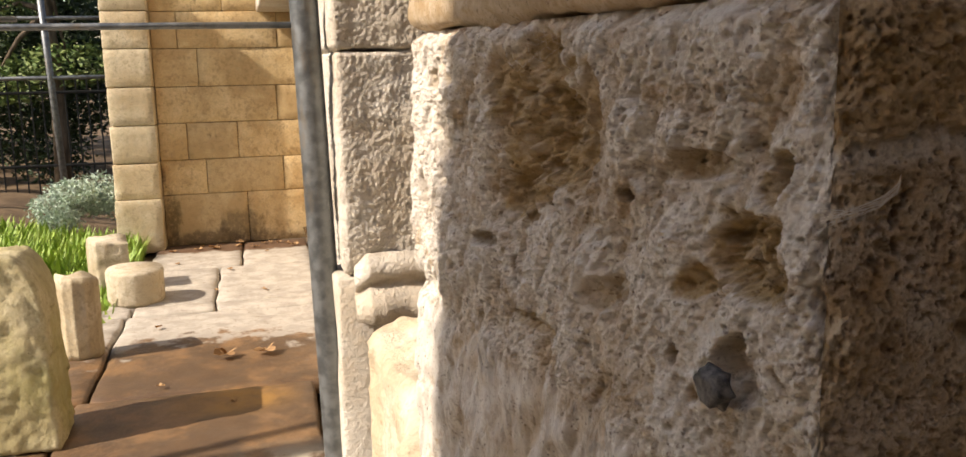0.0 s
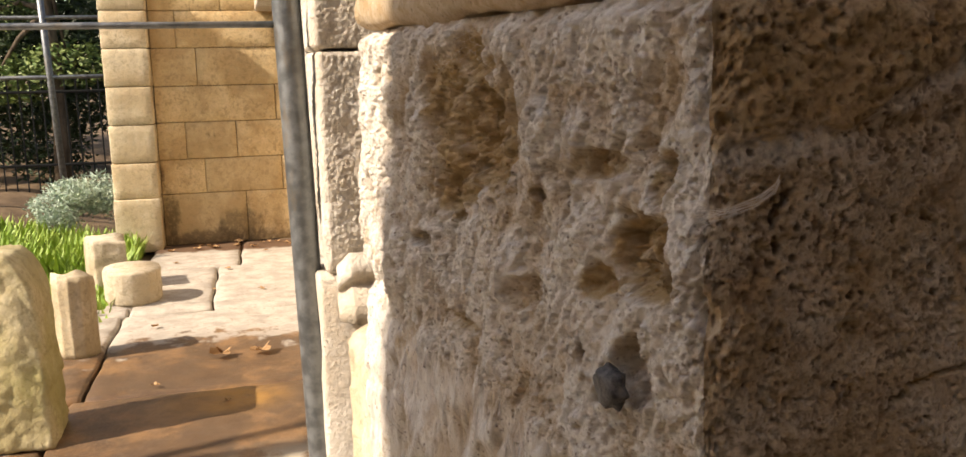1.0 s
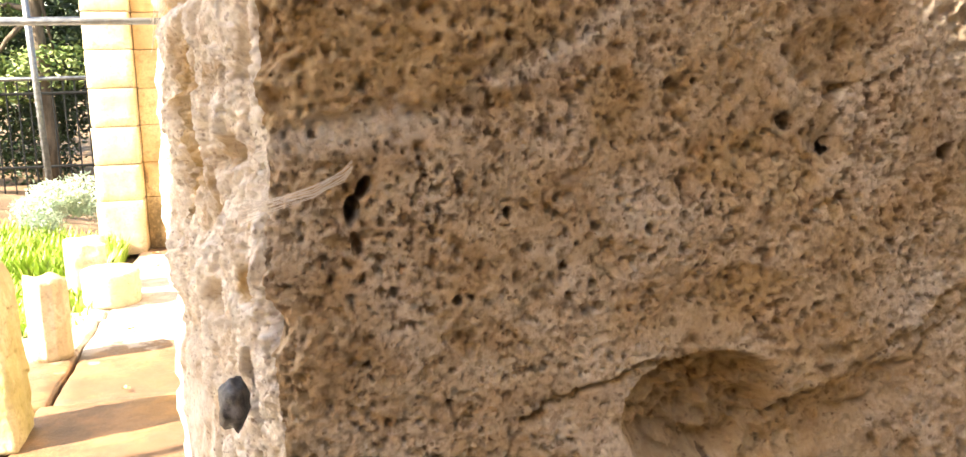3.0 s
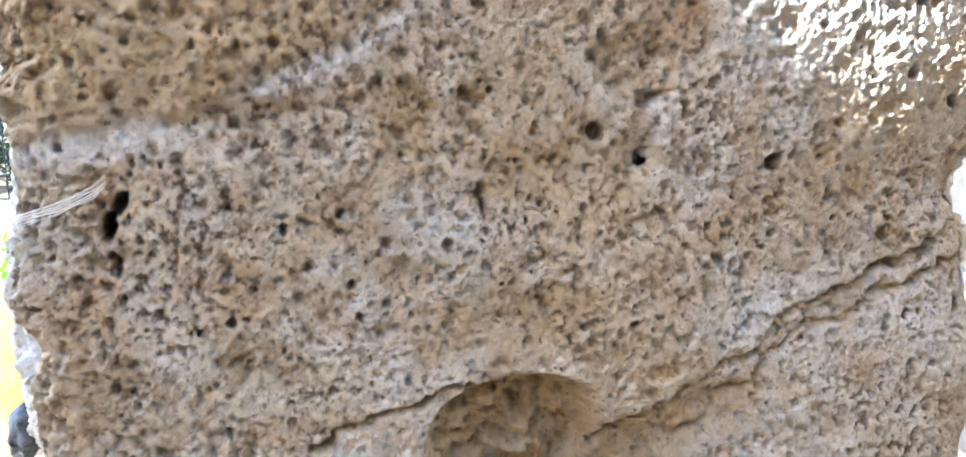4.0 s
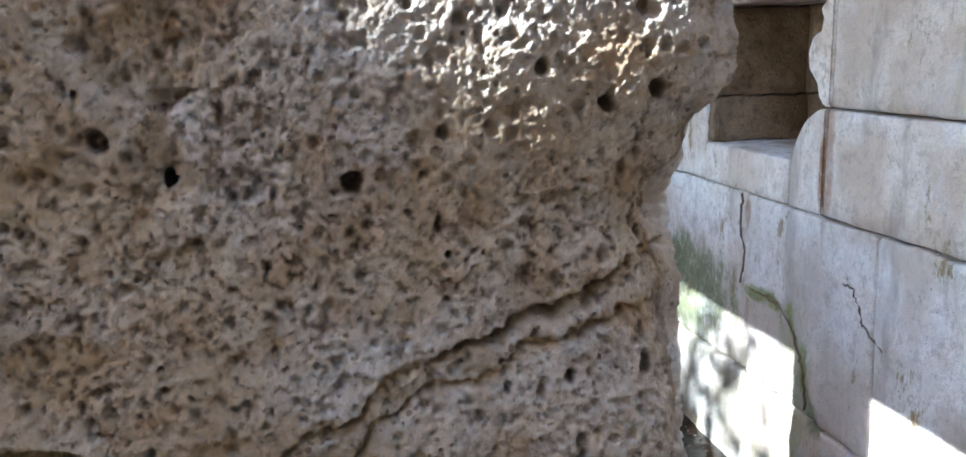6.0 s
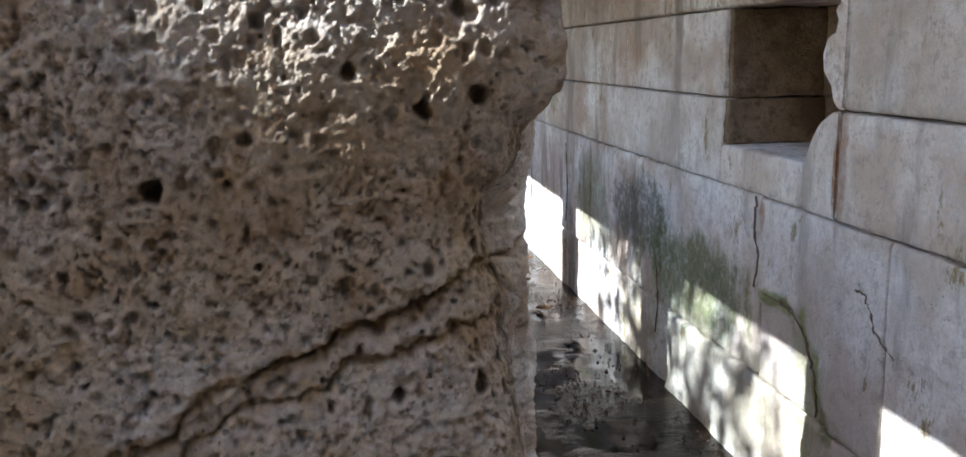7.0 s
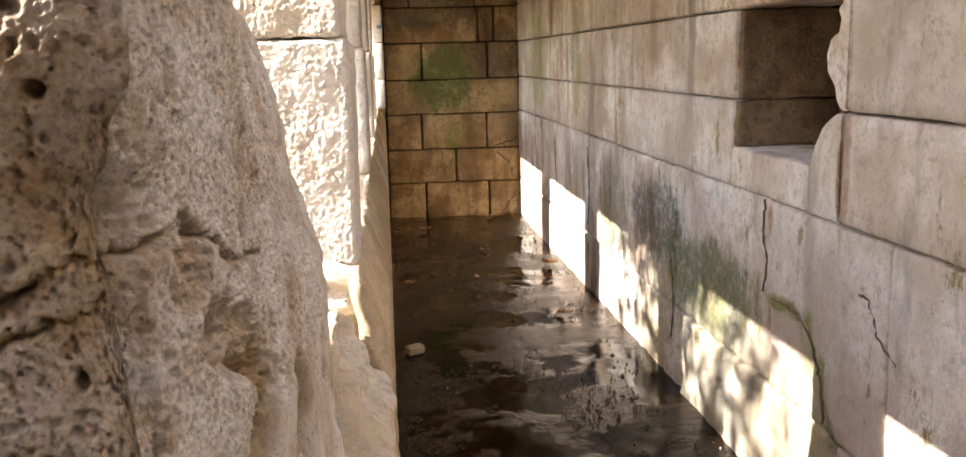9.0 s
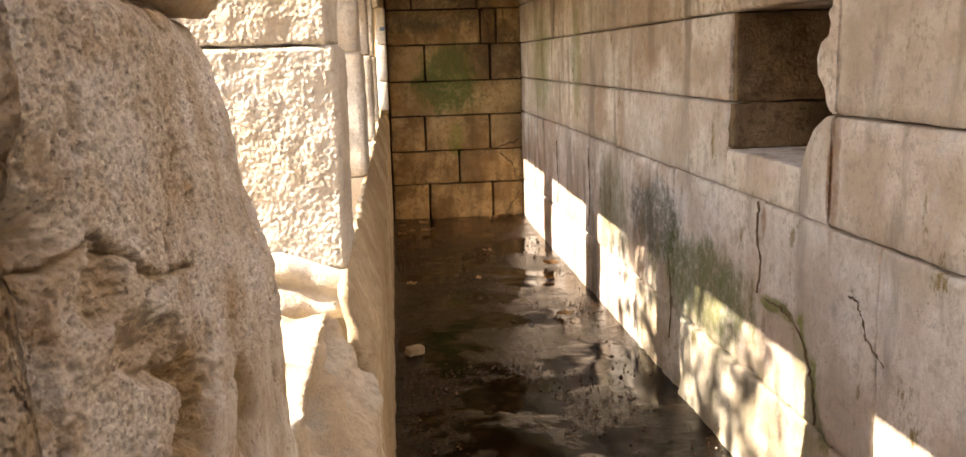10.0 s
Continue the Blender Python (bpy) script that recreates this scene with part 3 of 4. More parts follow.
        pit(F(rnd.uniform(0.66, 1.0)), rnd.uniform(1.44, 1.65), r * rnd.uniform(0.7, 1.3), r * rnd.uniform(0.8, 1.8), r * 0.7, rnd.uniform(0, 0.7), 0.5)
    for _ in range(110):
        r = rnd.uniform(0.0006, 0.0013)
        pit(F(rnd.uniform(0.66, 1.01)), rnd.uniform(1.44, 1.65), r * rnd.uniform(0.8, 1.3), r * rnd.uniform(0.8, 1.7), r * 2, 0.2, 0.4, shade=rnd.uniform(0.3, 0.9))
    # the crack that parts the front, and its lower branch
    crack = [(F(0.735), 1.487), (F(0.763), 1.4955), (F(0.776), 1.499), (F(0.80), 1.500)]
    main = [(F(0.834), 1.470), (F(0.841), 1.4756), (F(0.863), 1.4885), (F(0.890), 1.5015), (F(0.923), 1.5185), (F(0.946), 1.5305), (F(0.972), 1.5405), (F(0.989), 1.548), (R(0.66), 1.552), (R(0.73), 1.520), (R(0.80), 1.513)]
    branch = [(F(0.868), 1.470), (F(0.878), 1.478), (F(0.9035), 1.4995), (F(0.935), 1.5145), (F(0.958), 1.5235), (F(0.983), 1.5325), (F(1.00), 1.534)]
    wob_s, wob_z = S + 0.003 * fbm2(S, Z, 90, 4, 90, 0.6), Z + 0.003 * fbm2(S, Z, 90, 4, 95, 0.6)
    for pts, w, d in ((crack, 0.0013, 0.008), (main, 0.0017, 0.010), (branch, 0.0011, 0.005)):
        g = line_gap(wob_s, wob_z, pts)
        disp -= d * np.exp(-(g / w) ** 2) * np.clip(0.8 + 0.6 * fbm2(S, Z, 60, 2, 99), 0.2, 1.4)
        np.maximum(fresh, 0.75 * np.exp(-(g / (w * 1.8)) ** 2), out=fresh)
    under = np.interp(S, [p[0] for p in main[:8]], [p[1] for p in main[:8]])
    below = np.clip((under - Z) / 0.0018, 0, 1) * np.clip((S - main[0][0]) / 0.01, 0, 1) * (S < second + 0.02)
    disp -= 0.0030 * below
    # a thicker coat left on the upper front, ending in a slanting edge
    rim = np.interp(S, [F(0.64), F(0.70), F(0.757), F(0.775), F(0.80)], [1.592, 1.599, 1.626, 1.640, 1.70]) + 0.003 * fbm2(S, Z, 60, 3, 140)
    coat = np.clip((Z - rim) / 0.0025, 0, 1) * front
    disp += coat * (0.003 + 0.0016 * fbm2(S, Z, 120, 3, 150))
    np.maximum(fresh, 0.65 * coat * np.clip(0.8 + fbm2(S, Z, 28, 3, 145), 0.2, 1), out=fresh)
    np.maximum(crust_light, 0.9 * front * np.exp(-((Z - rim + 0.004) / 0.006) ** 2), out=crust_light)
    # the upper front swells a little towards the basin side
    disp += 0.008 * step(S, F(0.80), F(1.005)) * step(Z, 1.560, 1.612) * front
    # chipped front edge on the basin side, and the notch where the crack leaves
    edge = np.exp(-((S - second) / 0.016) ** 2)
    bite = np.interp(Z, [1.46, 1.49, 1.525, 1.5456, 1.5530, 1.5577, 1.5656, 1.576, 1.600], [0.002, 0.003, 0.009, 0.013, 0.024, 0.035, 0.028, 0.013, 0.002])
    disp -= edge * 0.003 * fbm2(S, Z, 45, 3, 120) + np.exp(-((S - second) / 0.030) ** 2) * bite * (1 + 0.2 * fbm2(S, Z, 90, 3, 121))
    wedge = np.exp(-((S - second) / 0.022) ** 2) * step(Z, 1.536, 1.544) * step(-Z, -1.561, -1.555)
    np.maximum(fresh, 0.8 * wedge, out=fresh)
    disp -= np.exp(-((S - first) / 0.010) ** 2) * (0.001 + 0.003 * fbm2(S, Z, 50, 3, 130))
    # the back corner of the court side: drawn in at mid height
    disp -= np.clip(1 - S / 0.12, 0, 1) * (0.012 * np.exp(-((Z - 1.440) / 0.016) ** 2) + 0.003 * fbm2(S, Z, 40, 3, 135)) * left
    disp += 0.003 * np.exp(-((S - 0.010) / 0.022) ** 2) * left
    # basin side: deep breaks under the crack, and the lean of the back edge
    pit(R(0.76), 1.440, 0.045, 0.040, 0.022, 0.9, 0.5)
    pit(R(0.70), 1.495, 0.06, 0.018, 0.012, 0.4, 0.4, -0.3)
    pit(R(0.86), 1.40, 0.03, 0.05, 0.018, 0.8, 0.5)
    pit(R(0.66), 1.530, 0.028, 0.018, 0.010, 0.6, 0.4)
    for _ in range(30):
        r = rnd.uniform(0.003, 0.010)
        pit(rnd.uniform(second + 0.02, second + 0.38), rnd.uniform(1.20, 1.65), r, r * rnd.uniform(1, 3.2), r * 0.6, rnd.uniform(0, 0.5), 0.4)
    lean = np.interp(z, [1.15, 1.286, 1.386, 1.47, 1.547, 1.629, 1.667], [0.026, 0.022, 0.018, 0.014, -0.006, -0.026, -0.045])
    disp += np.clip((S - second) / 0.38, 0, 1) ** 1.5 * lean[:, None] * right
    # small pores everywhere
    for _ in range(22000):
        cs, cz, r = rnd.uniform(0, s[-1]), rnd.uniform(1.43, 1.65), 0.0006 + 0.0017 * rnd.rand() ** 4
        i0, i1 = np.searchsorted(z, (cz - r, cz + r))
        j0, j1 = np.searchsorted(s, (cs - r, cs + r))
        if i1 > i0 and j1 > j0:
            q = np.hypot(S[i0:i1, j0:j1] - cs, (Z[i0:i1, j0:j1] - cz) * 0.8) / r
            disp[i0:i1, j0:j1] -= 1.5 * r * np.clip(1 - q * q, 0, 1)
    # rounded bottom and top arris
    disp -= 0.010 * np.exp(-((Z - 1.6525) / 0.006) ** 2) + 0.01 * np.exp(-((Z - 1.15) / 0.01) ** 2)
    X, Y = pos[None, :, 0] + nrm[None, :, 0] * disp, pos[None, :, 1] + nrm[None, :, 1] * disp
    rows, cols = S.shape
    verts = np.stack([X, Y, Z], -1).reshape(-1, 3)
    idx = np.arange(rows * cols).reshape(rows, cols)
    quads = np.stack([idx[:-1, :-1], idx[:-1, 1:], idx[1:, 1:], idx[1:, :-1]], -1).reshape(-1, 4)
    me = bpy.data.meshes.new("stone_block")
    back = [(int(idx[i + 1, 0]), int(idx[i, 0]), int(idx[i, -1]), int(idx[i + 1, -1])) for i in range(rows - 1)]
    caps = [tuple(int(v) for v in idx[0, ::-1]), tuple(int(v) for v in idx[-1])]
    me.from_pydata(verts.tolist(), [], quads.tolist() + back + caps)
    # "soil" and "pore" hold the painted shade of holes and pores
    for key, values in (("fresh", fresh), ("crust_light", crust_light), ("soil", hole_shade), ("pore", pore_shade)):
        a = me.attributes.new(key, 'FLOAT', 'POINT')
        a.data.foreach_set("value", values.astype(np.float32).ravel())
    me.update()
    return me


PILLARS = "square stone pillars along the basin"
first_pillar = empty("pillar", "porous weathered limestone pillar, cracked and deeply pitted", "pillar", PILLARS, at=(0.82, 0.8, FLOOR))
first_pillar.matrix_world = Matrix()
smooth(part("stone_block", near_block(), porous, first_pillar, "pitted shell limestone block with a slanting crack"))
upper = rough_box(0.573, 1.010, 0.600, 1.09, 1.6545, 2.13, 0.007, 0.006, 0.005, 4, 0.002)
lower = rough_box(0.580, 1.03, 0.60, 1.085, FLOOR - 0.02, 1.147, 0.05, 0.012, 0.008, 5)
for v in upper.verts[:] + lower.verts[:]:
    west, back = max(0.0, (0.80 - v.co.x) / 0.227), max(0.0, (v.co.y - 0.985) / 0.105)
    v.co.x += 0.072 * west * (1.09 - v.co.y) / 0.49
    v.co.y -= 0.105 * min(1.0, back) * max(0.0, (v.co.x - 0.573) / 0.44)
smooth(part("stone_block", upper, porous, first_pillar))
smooth(part("stone_block", lower, porous, first_pillar))
flint = bmesh.new()
bmesh.ops.create_icosphere(flint, subdivisions=3, radius=1)
for v in flint.verts:
    v.co *= 1 + 0.34 * noise.noise(v.co * 1.9 + Vector((4, 1, 7))) + 0.16 * noise.noise(v.co * 5)
    v.co = Vector((0.0055 * v.co.x, 0.0140 * v.co.y, 0.0095 * v.co.z)) + Vector((0.6315, 0.655, 1.484))
smooth(part("flint_pebble", flint, dark_pebble, first_pillar, "dark grey pebble set in the stone"))

# ---- the other pillars ----
def pillar(y, x0, seed):
    p = empty("pillar", "pale tooled limestone pillar of stacked blocks beside the parapet", "pillar", PILLARS)
    for x, z0, z1, step in ((x0 - 0.02, FLOOR - 0.02, 1.147, 0.06), (x0, 1.15, 1.655, 0.02), (x0 - 0.006, 1.658, 2.13, 0.03)):
        smooth(part("stone_block", rough_box(x, 1.008 - (0.012 if z0 > 1.6 else 0), y, y + 0.39, z0, z1, step if y > 3 or z0 < 0 else 0.0034, 0.006, 0.005, seed + z0, 0.0 if y > 5 else 0.0022), pillar_stone, p))
    return p


for k, (y, x0) in enumerate(((2.36, 0.64), (4.10, 0.735), (5.85, 0.87), (7.60, 0.93))):
    pillar(y, x0, 11 + k)
far_back = empty("pillar", "limestone pillar behind the viewpoint", "pillar", PILLARS)
smooth(part("stone_block", rough_box(0.63, 1.01, -1.2, -0.8, FLOOR, 2.13, 0.1, 0.01, 0.006, 17), pillar_stone, far_back))

# ---- parapet ----
parapet = empty("parapet", "worn limestone parapet between the pillars", "parapet", kind="structure")
def worn_parapet(y0, y1, top, seed, step=0.035, chew=0.0, x0=0.665):
    bm = rough_box(x0, 1.07, y0, y1, FLOOR - 0.03, top, step, 0.014, 0.007, seed)
    for v in bm.verts:
        p = v.co
        up = max(0.0, (p.z - top + 0.16) / 0.16)
        edge = max(0.0, (p.x - 0.97) / 0.10)
        bite = chew * (0.6 + 1.1 * noise.noise(Vector((p.y * 6, p.z * 6, seed))) + 0.6 * noise.noise(Vector((p.y * 17, p.z * 17, seed))))
        p.x -= 0.055 * up * edge + max(0.0, bite) * edge * up
        p.z -= up * edge * max(0.0, bite) * 0.9 + 0.012 * up * noise.noise(Vector((p.x * 8, p.y * 8, seed)))
        v.co += Vector((noise.noise(p * 24), noise.noise(p * 24 + Vector((9, 0, 0))), noise.noise(p * 24 + Vector((0, 9, 0))))) * 0.007
        v.co += Vector((noise.noise(p * 61), noise.noise(p * 61 + Vector((9, 0, 0))), noise.noise(p * 61 + Vector((0, 9, 0))))) * 0.005
        if chew:
            p.z += up * (0.02 * noise.noise(Vector((p.x * 12, p.y * 12, 2))) - 0.03 * max(0, 0.8 - p.x) / 0.14)
            p.x -= 0.10 * max(0.0, (0.75 - p.x) / 0.09) * max(0.0, min(1.0, (1.75 - p.y) / 0.5))
    return bm


smooth(part("stone_block", worn_parapet(1.095, 2.20, 1.10, 3, 0.014, 0.10), sunlit_parapet_stone, parapet, "broken sunlit parapet stone"))
for k, (a, b) in enumerate(((2.205, 4.295), (4.30, 6.04), (6.045, 7.79), (7.795, 9.59))):
    smooth(part("stone_block", worn_parapet(a, b, 1.148, 5 + k, x0=1.0125), parapet_stone, parapet))


def pillar_base():
    """Two worn rolls with a groove between, across the front of the second pillar."""
    prof = [(0.00, 1.20), (0.035, 1.198), (0.060, 1.185), (0.070, 1.165), (0.062, 1.150), (0.040, 1.142), (0.038, 1.130), (0.058, 1.124), (0.085, 1.112), (0.095, 1.09), (0.10, 1.05), (0.0, 1.05)]
    bm = bmesh.new()
    rows = []
    for i in range(71):
        x = 0.66 + 0.345 * i / 70
        fall = max(0.0, (x - 0.86) / 0.14)
        droop = 0.03 * max(0.0, 1 - (x - 0.66) / 0.03)
        wob = 0.006 * noise.noise(Vector((x * 14, 1, 2)))
        rows.append([bm.verts.new((x, 2.355 - 0.72 * d * (1 - 0.5 * fall) + 0.008 * noise.noise(Vector((x * 20, d * 30, 5))) + 0.0015 * noise.noise(Vector((x * 70, d * 60, 9))) + droop * (d > 0), h - droop * (h > 1.1) - 0.05 * fall * (h > 1.1) + wob)) for d, h in prof])
    for a, b in zip(rows, rows[1:]):
        for k in range(len(prof) - 1):
            bm.faces.new((a[k], b[k], b[k + 1], a[k + 1]))
    bm.faces.new(rows[0]), bm.faces.new(rows[-1][::-1])
    bmesh.ops.recalc_face_normals(bm, faces=bm.faces)
    return bm


base = part("base_moulding", pillar_base(), pillar_stone, parapet, "worn moulding with two rolls")
smooth(base)

# ---- lintel and roof ----
lintel = empty("lintel", "long limestone beams resting on the pillars", "lintel", kind="structure")
for k, (a, b) in enumerate(((-3.2, -1.0), (-0.995, 0.79), (0.795, 2.55), (2.555, 4.29), (4.295, 6.04), (6.045, 7.79), (7.795, 9.58))):
    block(lintel, pillar_stone, (0.62, 1.03, a, b, 2.132, 2.50), 40 + k, 0.2, name="beam")
# unseen upper beams, stacked so the sun misses the upper basin wall
for k, (a, b) in enumerate(((-3.2, -0.2), (-0.195, 1.6), (1.605, 3.4), (3.405, 5.2), (5.205, 7.0), (7.005, 9.58))):
    block(lintel, pillar_stone, (0.60, 1.05, a, b, 2.503, 3.15), 60 + k, 0.25, name="beam")
    block(lintel, pillar_stone, (0.58, 1.08, a, b, 3.153, 3.75), 70 + k, 0.25, name="beam")

# ---- basin side wall ----
wall_east = empty("wall_east", "pale limestone ashlar basin wall with moss and damp stains", "wall", kind="structure")
X = 2.43
rows_east = [
    (-0.06, 0.388, (-3.2, -1.6, 0.2, 1.5, 2.45, 3.37, 4.38, 5.35, 6.45, 7.55, 8.55, 9.6)),
    (0.392, 1.078, (-3.2, -1.2, 0.4, 1.7, 2.62, 3.43, 4.52, 5.22, 5.78, 6.36, 7.02, 7.55, 8.25, 9.6)),
    (1.082, 1.418, (-3.2, -2.0, -0.7, 0.6, 1.85, 2.92)),
    (1.082, 1.418, (3.80, 5.62, 7.40, 9.6)),
    (1.422, 1.762, (-3.2, -1.6, -0.1, 1.3, 2.90)),
    (1.422, 1.762, (3.80, 5.08, 6.0, 6.9, 8.3, 9.6)),
    (1.766, 2.128, (-3.2, -1.0, 1.1, 2.2, 3.35, 4.5, 5.5, 6.6, 7.7, 9.6)),
    (2.132, 2.50, (-3.2, -1.0, 1.1, 2.8, 4.0, 5.2, 6.4, 7.6, 9.6)),
    # two unseen top courses, added to keep sky light out of the basin
    (2.504, 3.12, (-3.2, -0.5, 1.6, 3.6, 5.6, 7.6, 9.6)),
    (3.124, 3.75, (-3.2, 0.5, 2.6, 4.6, 6.6, 9.6)),
]


def erode(me):
    """Wears the damp foot of the wall: a pocket with a lipped edge, and pitted patches further in."""
    for v in me.vertices:
        if v.co.x > X + 0.05:
            continue
        y, z = v.co.y, v.co.z
        lip = np.interp(y, [2.84, 2.86, 2.93, 2.99, 3.085, 3.26, 3.43, 3.46], [-0.1, 0.37, 0.44, 0.58, 0.72, 0.75, 0.70, 0.40])
        inside = max(0.0, min(1.0, (lip - z + 0.02 * noise.noise(Vector((y * 20, z * 20, 3)))) / 0.022)) if y < 3.5 else 0.0
        q = Vector((0, y, z))
        pits = max(0.0, noise.noise(q * 5.5) + 0.5 * noise.noise(q * 13)) * 0.016 + 0.004 * noise.noise(q * 34)
        v.co.x += 0.020 * inside + pits * max(0.0, min(1.0, (y - 2.95) / 0.5)) * max(0.0, min(1.0, (1.06 - z) / 0.15))
        if 2.45 < y < 2.86 and z < np.interp(y, [2.555, 2.676, 2.736, 2.848], [0.75, 0.813, 0.905, 0.904]):
            v.co.x += 0.006


seed = 100
for z0, z1, ys in rows_east:
    for a, b in zip(ys, ys[1:]):
        seed += 1
        rnd = random.Random(seed)
        proud = rnd.uniform(-0.006, 0.006) - (0.012 if z1 < 1.1 and 3.43 <= a < 5.5 else 0)
        near = 1.5 < b < 6
        low = z1 < 1.1 and 2.4 < b < 5.6
        ob = block(wall_east, pale_stone, (X - proud, X + 0.45, a + 0.003, b - 0.003, z0 + 0.002, z1 - 0.002), seed, 0.016 if low else 0.045 if near else 0.09, 0.006 if near else 0.008, 0.006 if z1 < 1.1 else 0.003)
        if low:
            erode(ob.data)
# the block under the niche: its sill is cut down, its far end runs on to the next joint
block(wall_east, pale_stone, (X, X + 0.45, 3.13, 3.797, 1.084, 1.238), 301, 0.04, 0.006, 0.003)


def broken_cheek():
    """The near cheek of the niche: a block end broken to a wavy outline."""
    outline = [(2.923, 1.084), (3.127, 1.084), (3.127, 1.235), (3.118, 1.27), (3.09, 1.32), (3.05, 1.372), (2.99, 1.405), (2.955, 1.417), (2.923, 1.417)]
    upper = [(2.903, 1.424), (2.945, 1.424), (2.972, 1.45), (2.985, 1.49), (3.035, 1.535), (3.045, 1.59), (3.02, 1.64), (2.975, 1.655), (2.965, 1.69), (2.985, 1.72), (2.955, 1.745), (2.965, 1.762), (2.903, 1.762)]
    made = []
    for pts in (outline, upper):
        bm = bmesh.new()
        f = bm.faces.new([bm.verts.new((X - 0.001, y, z)) for y, z in pts])
        ex = bmesh.ops.extrude_face_region(bm, geom=[f])
        for v in ex["geom"]:
            if isinstance(v, bmesh.types.BMVert):
                v.co.x += 0.44
        bmesh.ops.bevel(bm, geom=[e for e in bm.edges], offset=0.007, segments=2, affect='EDGES')
        bmesh.ops.recalc_face_normals(bm, faces=bm.faces)
        made.append(bm)
    return made


for bm in broken_cheek():
    part("stone_block", bm, pale_stone, wall_east, "block end broken to a wavy edge")
block(wall_east, niche_shade_stone, (X + 0.42, X + 0.56, 2.80, 3.86, 1.20, 1.418), 303, 0.06, 0.006, 0.008)
block(wall_east, niche_shade_stone, (X + 0.41, X + 0.56, 2.80, 3.86, 1.422, 1.77), 304, 0.03, 0.006, 0.010)
# thin slabs added over the pale block ends to darken the cheek
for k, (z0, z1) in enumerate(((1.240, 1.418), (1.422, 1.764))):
    smooth(part("niche_lining", rough_box(X + 0.012 + 0.01 * k, X + 0.42, 3.765, 3.799, z0, z1 - 0.002, 0.02, 0.004, 0.008, 310 + k, 0.003), niche_shade_stone, wall_east, "rough brown niche cheek, darkened in colour for the recess"))
backing = part("wall_core", rough_box(X + 0.50, X + 0.70, -3.2, 10.0, -0.1, 3.75, 0.6, 0.0, 0.0, 1), earth, wall_east, "dark rubble core")

def wall_crack(points, seed):
    """A thin open crack: a dark ragged seam let into the wall face."""
    r = random.Random(seed)
    fine = []
    for (y0, z0), (y1, z1) in zip(points, points[1:]):
        for k in range(6):
            f = k / 6
            fine.append((X - 0.0005, y0 + (y1 - y0) * f + r.uniform(-0.008, 0.008), z0 + (z1 - z0) * f + r.uniform(-0.008, 0.008)))
    return tube(fine, 0.004, 5, [r.uniform(0.0015, 0.0055) for _ in fine])


for k, pts in enumerate([[(3.40, 0.74), (3.25, 0.735), (3.10, 0.70), (3.03, 0.62), (2.985, 0.54), (2.96, 0.40)], [(2.848, 0.904), (2.736, 0.905), (2.70, 0.86), (2.676, 0.813), (2.62, 0.775), (2.555, 0.75)],
                         [(3.46, 1.07), (3.47, 0.95), (3.43, 0.86), (3.46, 0.72)], [(6.40, 1.0), (6.34, 0.7), (6.40, 0.42)], [(7.62, 0.95), (7.55, 0.6), (7.6, 0.4)], [(4.55, 0.62), (4.50, 0.45), (4.53, 0.2)]]):
    part("crack", wall_crack(pts, k), earth, wall_east, "dark open crack")

# ---- end wall, both for basin and court ----
wall_north = empty("wall_north", "coursed ochre limestone end wall with dark open joints", "wall", kind="structure")
# the last two courses are unseen, added to shut out sky light
courses = [-0.12, 0.385, 0.725, 1.080, 1.425, 1.785, 2.130, 2.50, 3.1, 3.76]
basin_cuts = [(1.09, 1.46, 2.11, 2.44), (1.09, 1.775, 2.44), (1.09, 1.44, 2.10, 2.44), (1.09, 2.44), (1.09, 1.46, 2.12, 2.44), (1.09, 2.03, 2.19, 2.44), (1.09, 1.35, 2.0, 2.44), (1.09, 1.8, 2.44), (1.09, 1.5, 2.44)]
court_cuts = [(-0.36, 0.43, 1.08), (-0.36, 0.06, 0.795, 1.08), (-0.36, -0.10, 0.375, 1.08), (-0.36, 0.765, 1.08), (-0.36, 0.045, 1.08), (-0.36, -0.125, 0.80, 1.08), (-0.36, 0.3, 1.08), (-0.36, 0.5, 1.08), (-0.36, 0.2, 1.08)]
for k, (z0, z1) in enumerate(zip(courses, courses[1:])):
    for cuts_, mat, dz, gap in ((basin_cuts[k], end_stone, -0.015, 0.009), (court_cuts[k], ochre_stone, 0.015, 0.0025)):
        for a, b in zip(cuts_, cuts_[1:]):
            seed += 1
            lift = random.Random(seed).uniform(-0.006, 0.006)
            block(wall_north, mat, (a + gap, b - gap, 9.59 + lift, 9.95, z0 + dz + 0.002, z1 + dz - (0.009 if mat is end_stone else 0.003)), seed, 0.06, 0.007 if mat is end_stone else 0.0035, 0.005 if mat is end_stone else 0.002)
part("wall_core", rough_box(-0.30, 2.9, 9.75, 10.1, -0.1, 3.75, 0.6, 0.0, 0.0, 2), earth, wall_north, "dark rubble core")

